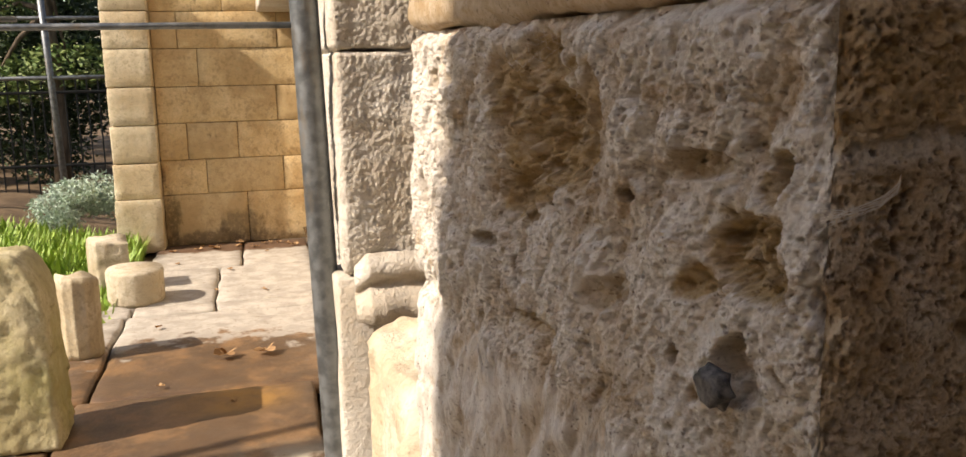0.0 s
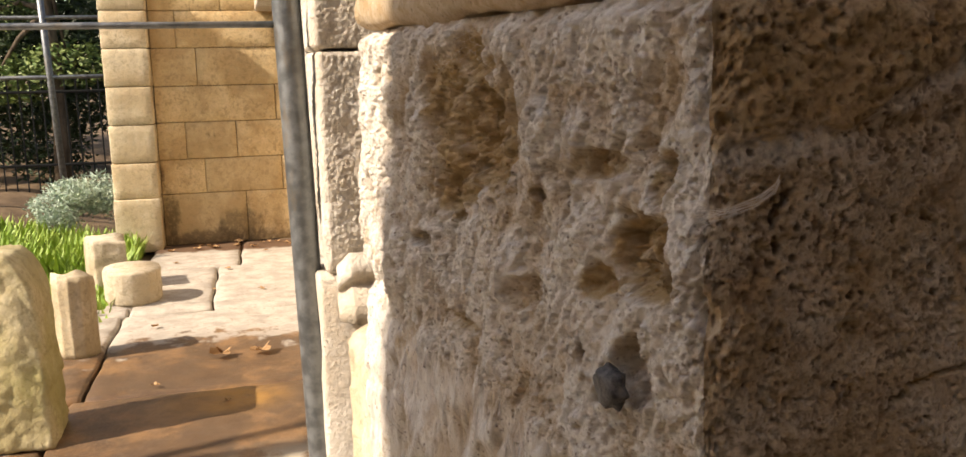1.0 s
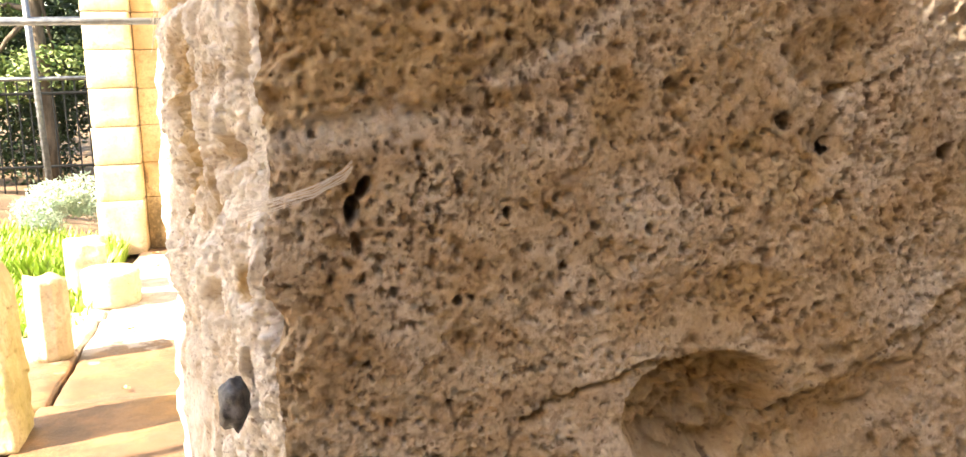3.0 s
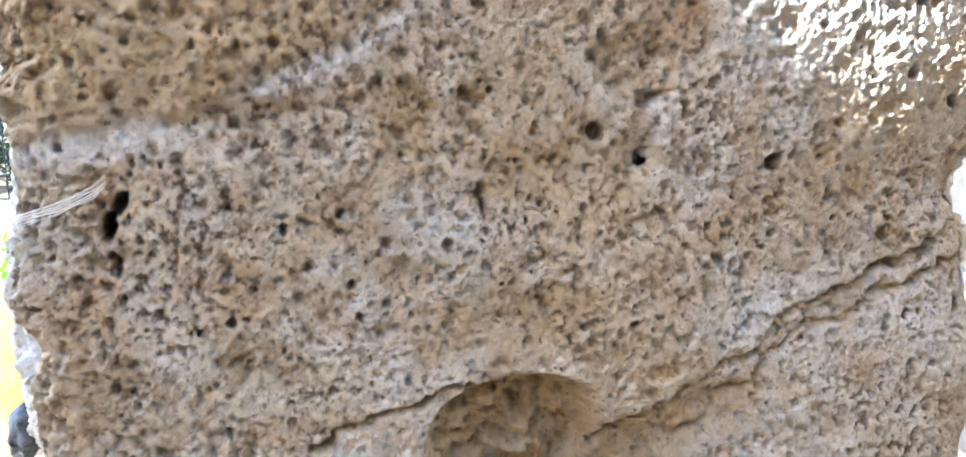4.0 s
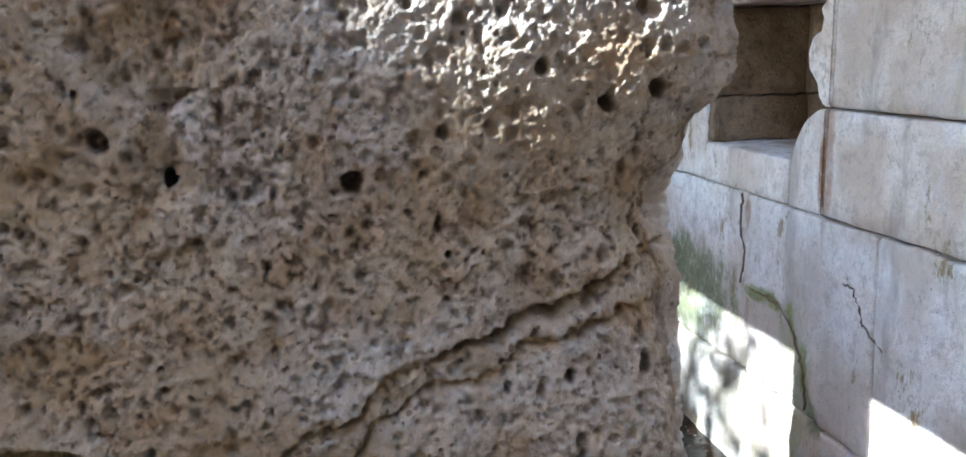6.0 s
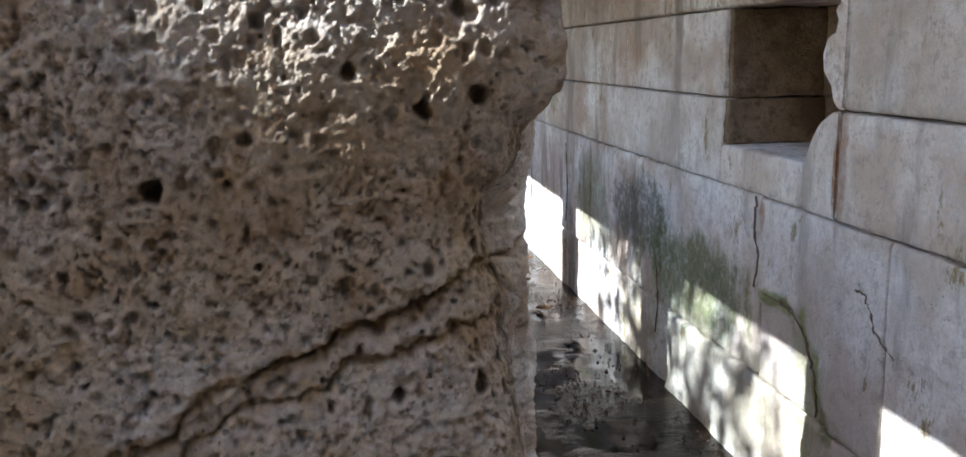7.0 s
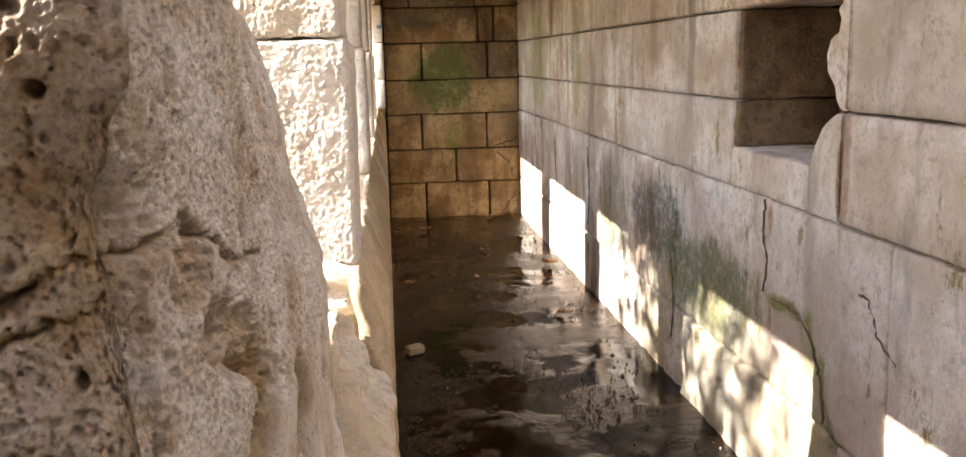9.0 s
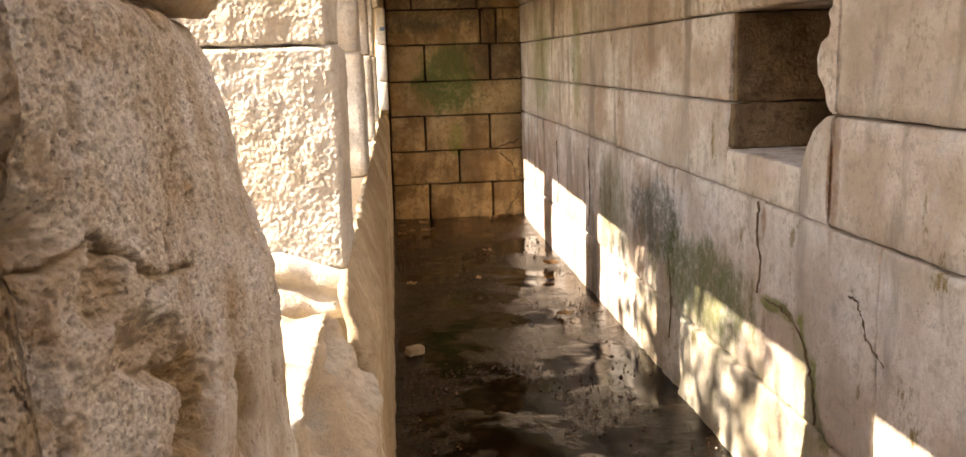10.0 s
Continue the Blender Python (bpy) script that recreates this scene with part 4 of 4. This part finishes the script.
for k, (pts, wide) in enumerate([([(2.03, 2.11), (2.06, 2.02), (2.10, 1.92), (2.11, 1.80)], 0.012), ([(2.25, 2.10), (2.262, 1.98), (2.277, 1.79)], 0.006), ([(2.15, 0.714), (2.25, 0.75), (2.35, 0.77), (2.41, 0.81)], 0.006),
                                 ([(2.20, 0.66), (2.30, 0.57), (2.345, 0.47), (2.338, 0.39)], 0.007), ([(2.40, 0.28), (2.33, 0.17), (2.25, 0.05), (2.20, -0.04)], 0.007)]):
    rc = random.Random(k)
    line = [(a + (c - a) * f / 5 + rc.uniform(-0.012, 0.012), 9.583, b + (d - b) * f / 5 + rc.uniform(-0.01, 0.01)) for (a, b), (c, d) in zip(pts, pts[1:]) for f in range(5)]
    part("crack", tube(line, wide, 5, [wide * rc.uniform(0.4, 1.2) for _ in line]), earth, wall_north, "dark open crack")

anta = empty("wall_anta", "ochre limestone anta at the court end of the wall", "wall", kind="structure")
for k, (z0, z1) in enumerate(zip([-0.12, 0.40, 0.74, 1.095, 1.45, 1.80, 2.14], [0.40, 0.74, 1.095, 1.45, 1.80, 2.14, 2.48])):
    r = random.Random(k + 7)
    block(anta, anta_stone, (-0.765 + r.uniform(-0.012, 0.012) - (0.012 if k == 0 else 0), -0.365, 9.38 - (0.02 if k == 0 else 0), 9.98, z0 + 0.003, z1 - 0.003), 400 + k, 0.06, 0.006, 0.005)
inner = empty("wall_pier", "limestone pier where the parapet meets the end wall", "wall", kind="structure")
for k, (z0, z1) in enumerate(zip([1.15, 1.43, 1.78], [1.43, 1.78, 2.13])):
    block(inner, pillar_stone, (0.99, 1.085, 9.25, 9.585, z0 + 0.002, z1 - 0.003), 420 + k, 0.06, 0.008, 0.005)
part("paint_mark", rough_box(1.035, 1.081, 9.238, 9.252, 1.905, 1.94, 0.02, 0.001, 0.0, 1), blue_mat, inner, "small dull blue mark")

# ---- unseen plain walls and slabs behind and above, added to block sun and sky ----
# unseen wall, set near the viewpoint to hold back light from the south
wall_south = smooth(part("wall_south", rough_box(0.65, 2.95, -1.6, -1.25, -0.1, 3.7, 0.4, 0.01, 0.006, 60), pale_stone))
tagged(wall_south, "plain unseen wall added to close the basin against south light", "wall", kind="structure")
# added occluder: its end and top set where sun reaches the first pillar
wall_west = smooth(part("wall_west", rough_box(-2.3, -1.7, -5.0, 0.530, -0.2, 3.87, 0.2, 0.02, 0.01, 61), ochre_stone))
tagged(wall_west, "tall plain unseen wall added to keep sun off the first pillar", "wall", kind="structure")

# added out of view to cut the light on the pillar's front
wall_court = smooth(part("wall_court", rough_box(-1.69, 0.64, -3.3, -2.9, -0.2, 3.87, 0.2, 0.02, 0.01, 62), ochre_stone))
tagged(wall_court, "plain unseen wall added across the court to darken the pillar's front", "wall", kind="structure")

# added above the view so the far basin and its mud turn darker
shade_ceiling = smooth(part("ceiling", rough_box(0.50, 3.0, 3.4, 10.1, 3.76, 3.95, 0.4, 0.01, 0.005, 64), pale_stone))
tagged(shade_ceiling, "plain unseen slabs added over the far basin to block sky light", "ceiling", kind="structure")

# ---- court: paving ----
pavement = empty("pavement", "cracked pale paving slabs, muddy near the basin", "paving", kind="structure")
slabs = []
for y0, y1, xs in ((2.2, 3.7, (-1.3, -0.5, 0.25, 0.70)), (3.7, 5.25, (-1.0, -0.52, 0.72)), (5.25, 6.97, (-0.98, -0.46, 0.98)), (6.97, 7.22, (-0.85, -0.42, 0.155, 0.98)),
                   (7.22, 8.45, (-0.62, 0.15, 0.98)), (8.45, 9.585, (-0.45, 0.35, 0.98)), (0.2, 2.2, (-1.5, -0.7, 0.0, 0.60)), (-3, 0.2, (-1.6, -0.5, 0.60))):
    for a, b in zip(xs, xs[1:]):
        slabs.append((a, b, y0, y1))
for k, (a, b, y0, y1) in enumerate(slabs):
    r = random.Random(k + 900)
    bm = rough_box(a + 0.007, b - 0.007, y0 + 0.007, y1 - 0.007, FLOOR - 0.10, FLOOR + r.uniform(-0.008, 0.008), 0.07, 0.014, 0.006, 900 + k)
    for v in bm.verts:
        v.co.x += 0.02 * noise.noise(Vector((v.co.x * 2.3, v.co.y * 2.3, 1)))
        v.co.y += 0.02 * noise.noise(Vector((v.co.x * 2.3, v.co.y * 2.3, 9)))
        hole = math.hypot((v.co.x - 0.62) / 0.26, (v.co.y - 6.84) / 0.10)
        if v.co.z > FLOOR - 0.05 and hole < 1:
            v.co.z -= 0.05 * (1 - hole * hole)
    smooth(part("paving_slab", bm, pave, pavement))

# ---- court: fallen column pieces ----
def fluted(radius, height, flutes, depth, rough, seed, top_tilt=0.0, broken=0.0):
    bm = bmesh.new()
    n, m = flutes * 5, 14
    rings = []
    for j in range(m + 1):
        h = height * j / m
        ring = []
        for i in range(n):
            t = 2 * math.pi * i / n
            r = radius - depth * abs(math.sin(t * flutes / 2)) ** 0.8
            p = Vector((r * math.cos(t), r * math.sin(t), h))
            g = noise.noise(p * 9 + Vector((seed, 0, 0))) + 0.5 * noise.noise(p * 25 + Vector((seed, 0, 0)))
            p.x *= 1 + rough * g
            p.y *= 1 + rough * g
            end = min(1.0, min(j, m - j) / 1.0)
            p.x *= 0.965 + 0.035 * end
            p.y *= 0.965 + 0.035 * end
            if j == m:
                p.z += broken * noise.noise(p * 8 + Vector((0, seed, 0)))
            p.z += top_tilt * p.x * j / m
            ring.append(bm.verts.new(p))
        rings.append(ring)
    for u, v in zip(rings, rings[1:]):
        for i in range(n):
            bm.faces.new((u[i], u[(i + 1) % n], v[(i + 1) % n], v[i]))
    for ring, z in ((rings[0][::-1], 0), (rings[-1], height)):
        c = bm.verts.new((0, 0, sum(v.co.z for v in ring) / n - (0.012 if z else 0)))
        for i in range(n):
            bm.faces.new((ring[i], ring[(i + 1) % n], c))
    bmesh.ops.recalc_face_normals(bm, faces=bm.faces)
    return bm


FALLEN = "fallen column pieces in the court"
drum = smooth(part("column_drum", fluted(0.205, 0.255, 20, 0.002, 0.025, 3), drum_stone))
drum.location = (-0.425, 7.42, FLOOR + 0.003)
drum.rotation_euler = (radians(2), 0, 0.4)
tagged(drum, "low round limestone column drum with a worn top", "column drum", FALLEN)
piece = smooth(part("column_fragment", fluted(0.125, 0.50, 12, 0.007, 0.03, 8, -0.12, 0.03), drum_stone))
piece.location, piece.rotation_euler = (-0.60, 6.12, FLOOR + 0.003), (0, 0, 1.0)
tagged(piece, "upright fluted limestone column fragment with a slanting broken top", "column piece", FALLEN)
half = fluted(0.20, 0.40, 14, 0.010, 0.025, 5, -0.05, 0.02)
for v in half.verts:
    v.co.x = min(v.co.x, 0.10 + 0.01 * noise.noise(v.co * 12))
    v.co.y = max(v.co.y, -0.15 + 0.01 * noise.noise(v.co * 12))
half = smooth(part("column_fragment", half, drum_stone))
half.location, half.rotation_euler = (-0.62, 7.90, FLOOR + 0.003), (0, 0, 0.15)
tagged(half, "split fluted limestone column fragment standing on its end", "column piece", FALLEN)

slab = rough_box(-0.98, -0.462, 4.62, 4.97, FLOOR + 0.0, 0.80, 0.016, 0.012, 0.012, 77, 0.004)
for v in slab.verts:
    h = (v.co.z - FLOOR) / 0.9
    v.co.z -= 0.22 * h * max(0.0, (v.co.x + 0.60) / 0.14) ** 1.5 + 0.10 * h * max(0.0, (v.co.x + 0.85) / 0.4) * noise.noise(Vector((v.co.x * 7, 2, 1)))
    v.co.x -= 0.03 * h * max(0.0, (v.co.x + 0.7) / 0.2)
    v.co.y += 0.06 * h
slab = smooth(part("stone_slab", slab, slab_stone))
tagged(slab, "tall yellowish lichened limestone slab with a broken top", "stone slab", FALLEN)

# ---- barrier of steel tubes beside the pillars ----
barrier = empty("tube_barrier", "galvanised steel tube barrier with post and rail", "barrier")
post_line = [(0.586 + (1.763 - z) * 0.0238, 2.47, z) for z in (FLOOR - 0.05, 0.5, 1.1, 1.763, 2.4, 3.0)]
smooth(part("post", tube(post_line, 0.0325, 24), zinc, barrier, "upright galvanised steel post"))
smooth(part("rail", tube([(0.575, 2.47, 1.717), (0.2, 2.475, 1.7175), (-0.3, 2.48, 1.717), (-2.2, 2.48, 1.715)], 0.0075, 12), zinc, barrier, "thin horizontal steel rail"))
smooth(part("rail", tube([(-0.02, 2.50, 1.735), (-0.3, 2.50, 1.734), (-2.2, 2.50, 1.73)], 0.0062, 10), zinc, barrier, "thin horizontal steel rail"))
smooth(part("post", tube([(-2.2, 2.48, FLOOR - 0.05), (-2.2, 2.48, 2.2)], 0.024, 16), zinc, barrier))

fence = empty("tube_fence", "grey steel tube fence in front of the trees", "fence")
smooth(part("post", tube([(-1.55, 11.0, 2.6), (-1.52, 11.0, 1.5), (-1.47, 11.0, -0.1)], 0.035, 14), zinc, fence))
for z in (1.54, 2.16):
    smooth(part("rail", tube([(-6, 11.0, z), (-1.5, 11.0, z), (-0.5, 11.0, z)], 0.022, 10), zinc, fence))
smooth(part("post", tube([(-3.6, 11.0, 2.6), (-3.6, 11.0, -0.1)], 0.035, 14), zinc, fence))
railing = empty("iron_railing", "dark iron railing half hidden by hedge", "railing")
for z in (0.45, 1.35):
    part("rail", tube([(-7, 12.6, z), (0.4, 12.6, z)], 0.018, 6), iron, railing)
for k in range(58):
    x = -7 + k * 0.13
    part("bar", tube([(x, 12.6, 0.0), (x, 12.6, 1.5)], 0.010, 5), iron, railing)

# ---- plants ----
def leaf_cloud(centres, count, size, seed, flat=0.6, aspect=2.2, droop=0.0):
    """Many small leaves about given lumps (place, radii)."""
    r = np.random.RandomState(seed)
    verts, faces = [], []
    weights = np.array([c[1][0] * c[1][1] + c[1][1] * c[1][2] for c in centres])
    pick = r.choice(len(centres), count, p=weights / weights.sum())
    for k in pick:
        c, rad = centres[k]
        d = r.normal(size=3)
        d /= np.linalg.norm(d)
        p = np.array(c) + d * np.array(rad) * r.uniform(0.55, 1.05)
        a = r.normal(size=3)
        a[2] = a[2] * flat - droop
        a /= np.linalg.norm(a)
        b = np.cross(a, r.normal(size=3))
        b /= np.linalg.norm(b) + 1e-9
        l, w = size * r.uniform(0.6, 1.4), size * r.uniform(0.6, 1.4) / aspect
        i = len(verts)
        mid = p + a * l * 0.5 + np.cross(a, b) * w * 0.25
        verts += [tuple(p), tuple(mid + b * w * 0.5), tuple(p + a * l), tuple(mid - b * w * 0.5)]
        faces.append((i, i + 1, i + 2, i + 3))
    return verts, faces


def tree(name, label, x, y, height, lumps, leaves, size, mat, seed, trunk=0.12):
    t = empty(name, label, "tree")
    r = random.Random(seed)
    base_z = ground_height(x, y)
    stem = [(x + 0.05 * math.sin(k), y + 0.05 * math.cos(k * 1.7), base_z - 0.05 + height * 0.85 * k / 6) for k in range(7)]
    smooth(part("trunk", tube(stem, 0.1, 10, [trunk * (1 - 0.75 * k / 6) for k in range(7)]), trunk_bark, t))
    for k in range(7):
        c, rad = lumps[k % len(lumps)]
        z0 = stem[3 + k % 3]
        smooth(part("limb", tube([z0, ((z0[0] + c[0]) / 2, (z0[1] + c[1]) / 2, (z0[2] + c[2]) / 2 + 0.1), c], 0.03, 6, [0.05, 0.03, 0.012]), trunk_bark, t))
    part("crown", mesh_of("crown", *leaf_cloud(lumps, leaves, size, seed)), mat, t)
    return t


rl = random.Random(3)
tree("conifer", "sunlit conifer with feathery green foliage", -1.9, 13.2, 5.5,
     [((-1.9 + rl.uniform(-1.3, 1.2), 13.2 + rl.uniform(-0.8, 0.5), 1.45 + 0.33 * k * rl.uniform(0.7, 1.2)), (0.75, 0.5, 0.28)) for k in range(16)], 15000, 0.10, pine_leaf, 5)
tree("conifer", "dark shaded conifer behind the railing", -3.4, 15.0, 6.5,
     [((-3.2 + rl.uniform(-1.9, 1.9), 15.2 + rl.uniform(-0.7, 0.5), 0.6 + 0.35 * k * rl.uniform(0.7, 1.2)), (0.95, 0.6, 0.45)) for k in range(18)], 14000, 0.13, shaded_leaf, 6)
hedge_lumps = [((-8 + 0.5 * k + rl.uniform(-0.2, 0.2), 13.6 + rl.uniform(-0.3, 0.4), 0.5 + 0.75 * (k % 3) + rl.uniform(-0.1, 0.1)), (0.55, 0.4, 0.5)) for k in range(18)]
hedge = part("hedge", mesh_of("hedge", *leaf_cloud(hedge_lumps, 16000, 0.09, 9)), shaded_leaf)
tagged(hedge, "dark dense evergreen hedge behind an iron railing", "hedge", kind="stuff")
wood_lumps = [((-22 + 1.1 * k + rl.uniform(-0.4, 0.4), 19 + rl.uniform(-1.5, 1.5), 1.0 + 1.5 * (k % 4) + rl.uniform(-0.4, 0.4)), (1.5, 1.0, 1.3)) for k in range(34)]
woods = part("woods", mesh_of("woods", *leaf_cloud(wood_lumps, 26000, 0.26, 12)), shaded_leaf)
tagged(woods, "dark wood of evergreen trees in the distance", "trees", kind="stuff")

bush_lumps = [((-1.02 + rl.uniform(-0.42, 0.24), 9.75 + rl.uniform(-0.3, 0.35), 0.16 + rl.uniform(0, 0.42)), (0.19, 0.17, 0.13)) for k in range(16)]
bush = part("silver_bush", mesh_of("silver_bush", *leaf_cloud(bush_lumps, 6500, 0.042, 21, 0.8, 2.6)), silver_leaf)
tagged(bush, "silvery grey-green bush with finely cut leaves", "bush")


def blades(count, seed):
    r = np.random.RandomState(seed)
    verts, faces = [], []
    for _ in range(count):
        x, y = r.uniform(-2.3, -0.56), r.uniform(6.6, 9.6)
        if x > -0.80 and y < 8.2 and r.rand() < 0.85:
            continue
        g = ground_height(x, y) - 0.01
        h = r.uniform(0.06, 0.20) * (1.5 if y > 8.3 else 0.9)
        a = r.uniform(0, 6.28)
        dx, dy, w = math.cos(a) * h * 0.45, math.sin(a) * h * 0.45, r.uniform(0.006, 0.016)
        i = len(verts)
        px, py = -math.sin(a) * w, math.cos(a) * w
        verts += [(x - px, y - py, g), (x + px, y + py, g), (x + dx * 0.4 + px, y + dy * 0.4 + py, g + h * 0.6), (x + dx * 0.4 - px, y + dy * 0.4 - py, g + h * 0.6), (x + dx, y + dy, g + h)]
        faces += [(i, i + 1, i + 2, i + 3), (i + 3, i + 2, i + 4)]
    return verts, faces


grass = part("grass", mesh_of("grass", *blades(15000, 4)), grass_leaf)
tagged(grass, "bright green grass and weeds at the court edge", "grass", kind="stuff")

# ---- dry leaves, pebbles, twigs ----
def lobed_leaf(size, seed):
    """A curled, five-lobed dry leaf with a stalk."""
    r = random.Random(seed)
    bm = bmesh.new()
    rim = []
    for k in range(20):
        t = 2 * math.pi * k / 20
        rad = size * (0.55 + 0.45 * abs(math.cos(2.5 * t)) ** 0.7) * r.uniform(0.85, 1.1)
        p = (rad * math.cos(t), rad * 0.85 * math.sin(t))
        rim.append(bm.verts.new((*p, 0.012 + 0.30 * size * math.sin(3 * t + seed) * 0.5 + 0.3 * size * abs(p[1]) / size)))
    c = bm.verts.new((0, 0, 0.008))
    for k in range(20):
        bm.faces.new((rim[k], rim[(k + 1) % 20], c))
    ex = bmesh.ops.solidify(bm, geom=bm.faces[:], thickness=0.0012)
    bmesh.ops.recalc_face_normals(bm, faces=bm.faces)
    return bm


LEAVES = "dry fallen leaves"
leaf_meshes = []
for k in range(4):
    me = bpy.data.meshes.new("dry_leaf")
    b_ = lobed_leaf(0.055, k)
    b_.to_mesh(me)
    b_.free()
    me.materials.append(dry_leaf)
    leaf_meshes.append(me)
rl = random.Random(31)
spots = [(0.48, 5.82, FLOOR, 1.5), (0.24, 5.82, FLOOR, 1.5)]
spots += [(rl.uniform(-0.3, 0.85), rl.uniform(9.2, 9.5), FLOOR, rl.uniform(0.5, 1.1)) for _ in range(16)]
spots += [(rl.uniform(-0.4, 0.6), rl.uniform(4.6, 9.0), FLOOR, rl.uniform(0.3, 0.6)) for _ in range(8)]
spots += [(rl.uniform(2.05, 2.38), rl.uniform(9.3, 9.5), 0.015, rl.uniform(0.8, 1.2)) for _ in range(6)]
spots += [(rl.uniform(1.15, 1.45), rl.uniform(8.6, 9.5), 0.015, rl.uniform(0.6, 1.1)) for _ in range(7)]
spots += [(2.20, 6.76, 0.005, 1.1), (1.86, 7.84, 0.005, 0.9), (2.15, 5.78, 0.005, 1.2), (2.30, 7.2, 0.006, 1.4), (1.2, 6.8, 0.005, 0.8), (1.7, 6.9, 0.005, 0.6)]
for k, (x, y, z, f) in enumerate(spots):
    ob = new("dry_leaf", leaf_meshes[k % 4])
    ob.location, ob.rotation_euler, ob.scale = (x, y, z + 0.004), (rl.uniform(-0.15, 0.15), rl.uniform(-0.15, 0.15), rl.uniform(0, 6.3)), (f, f, f)
    tagged(ob, "dry brown curled plane leaf on the ground", "leaf", LEAVES)


def pebble(size, seed):
    bm = bmesh.new()
    bmesh.ops.create_icosphere(bm, subdivisions=2, radius=1)
    for v in bm.verts:
        v.co *= 1 + 0.25 * noise.noise(v.co * 1.2 + Vector((seed, 0, 0)))
        v.co = Vector((v.co.x * size, v.co.y * size * 0.8, max(v.co.z, -0.3) * size * 0.6))
    return bm


brick = part("stone_fragment", rough_box(-0.05, 0.05, -0.03, 0.03, 0, 0.05, 0.02, 0.006, 0.004, 5), parapet_stone)
brick.location, brick.rotation_euler = (1.185, 5.20, 0.004), (0.1, 0, 0.5)
tagged(brick, "small squared stone fragment lying in wet mud", "stone")
grit_verts, grit_faces = [], []
rg = random.Random(8)
for k in range(9000):
    x, y = rg.uniform(1.10, 2.40), rg.uniform(2.6, 9.4)
    if noise.noise(Vector((x * 2.2, y * 1.6, 4))) + 0.5 * noise.noise(Vector((x * 6, y * 5, 8))) < rg.uniform(-0.1, 0.45):
        continue
    z, q = 0.004 + 0.02 * max(0.0, noise.noise(Vector((x * 1.3, y * 1.1, 7)))), rg.uniform(0.002, 0.007) * (2.6 if rg.random() < 0.03 else 1)
    i = len(grit_verts)
    a = rg.uniform(0, 6.28)
    for t in range(5):
        grit_verts.append((x + q * math.cos(a + t * 1.257) * rg.uniform(0.7, 1.2), y + q * math.sin(a + t * 1.257) * rg.uniform(0.7, 1.2), z - 0.003))
    grit_verts.append((x, y, z + q * 0.7))
    grit_faces += [(i + t, i + (t + 1) % 5, i + 5) for t in range(5)]
grit = part("gravel", mesh_of("gravel", grit_verts, grit_faces), grit_mat)
tagged(grit, "small stones and grit scattered on the mud", "gravel", kind="stuff")

# ---- cobwebs on the first pillar and the post ----
def strand(points, r=0.0004, name="cobweb"):
    return tube(points, r, 5)


web = empty("cobweb", "dusty white cobweb strands clinging to the pillar", "cobweb")
rw = random.Random(2)
for k in range(14):
    z = 1.572 + rw.uniform(-0.0016, 0.0016)
    part("strand", strand([(0.640, 0.596, z - 0.004 + rw.uniform(-0.003, 0.003)), (0.650, 0.5905, z - 0.001 + rw.uniform(-0.0012, 0.0012)), (0.662, 0.5915, z + 0.002 + rw.uniform(-0.0008, 0.0008)), (0.672, 0.595, z + 0.006 + rw.uniform(-0.001, 0.001)), (0.677, 0.599, z + 0.010 + rw.uniform(-0.002, 0.002))], rw.uniform(0.00005, 0.00015)), web_mat, web)
for k in range(16):
    y, drop = 0.730 + 0.0075 * k, rw.uniform(0.012, 0.030)
    x = 0.645 - 0.147 * (y - 0.598) - 0.012
    part("strand", strand([(x - 0.001, y + 0.02, 1.650), (x - 0.002, y + 0.008, 1.650 - drop * 0.8), (x - 0.0015, y - 0.012, 1.650 - drop), (x + 0.004, y - 0.034, 1.650 - drop * 0.6)], rw.uniform(0.00004, 0.00009)), web_mat, web)

# ---- unseen plane tree added over the court, whose sparse crown dapples the sun ----
rt = random.Random(44)
tree("plane_tree", "tall thin-leaved tree out of view, added to dapple the sun", -4.6, 3.4, 7.0,
     [((-4.2 + rt.uniform(-0.7, 0.7), 3.0 + rt.uniform(-0.75, 1.1), 5.9 + rt.uniform(-0.5, 0.9)), (0.55, 0.5, 0.35)) for k in range(12)], 1100, 0.17, pine_leaf, 15, 0.14)
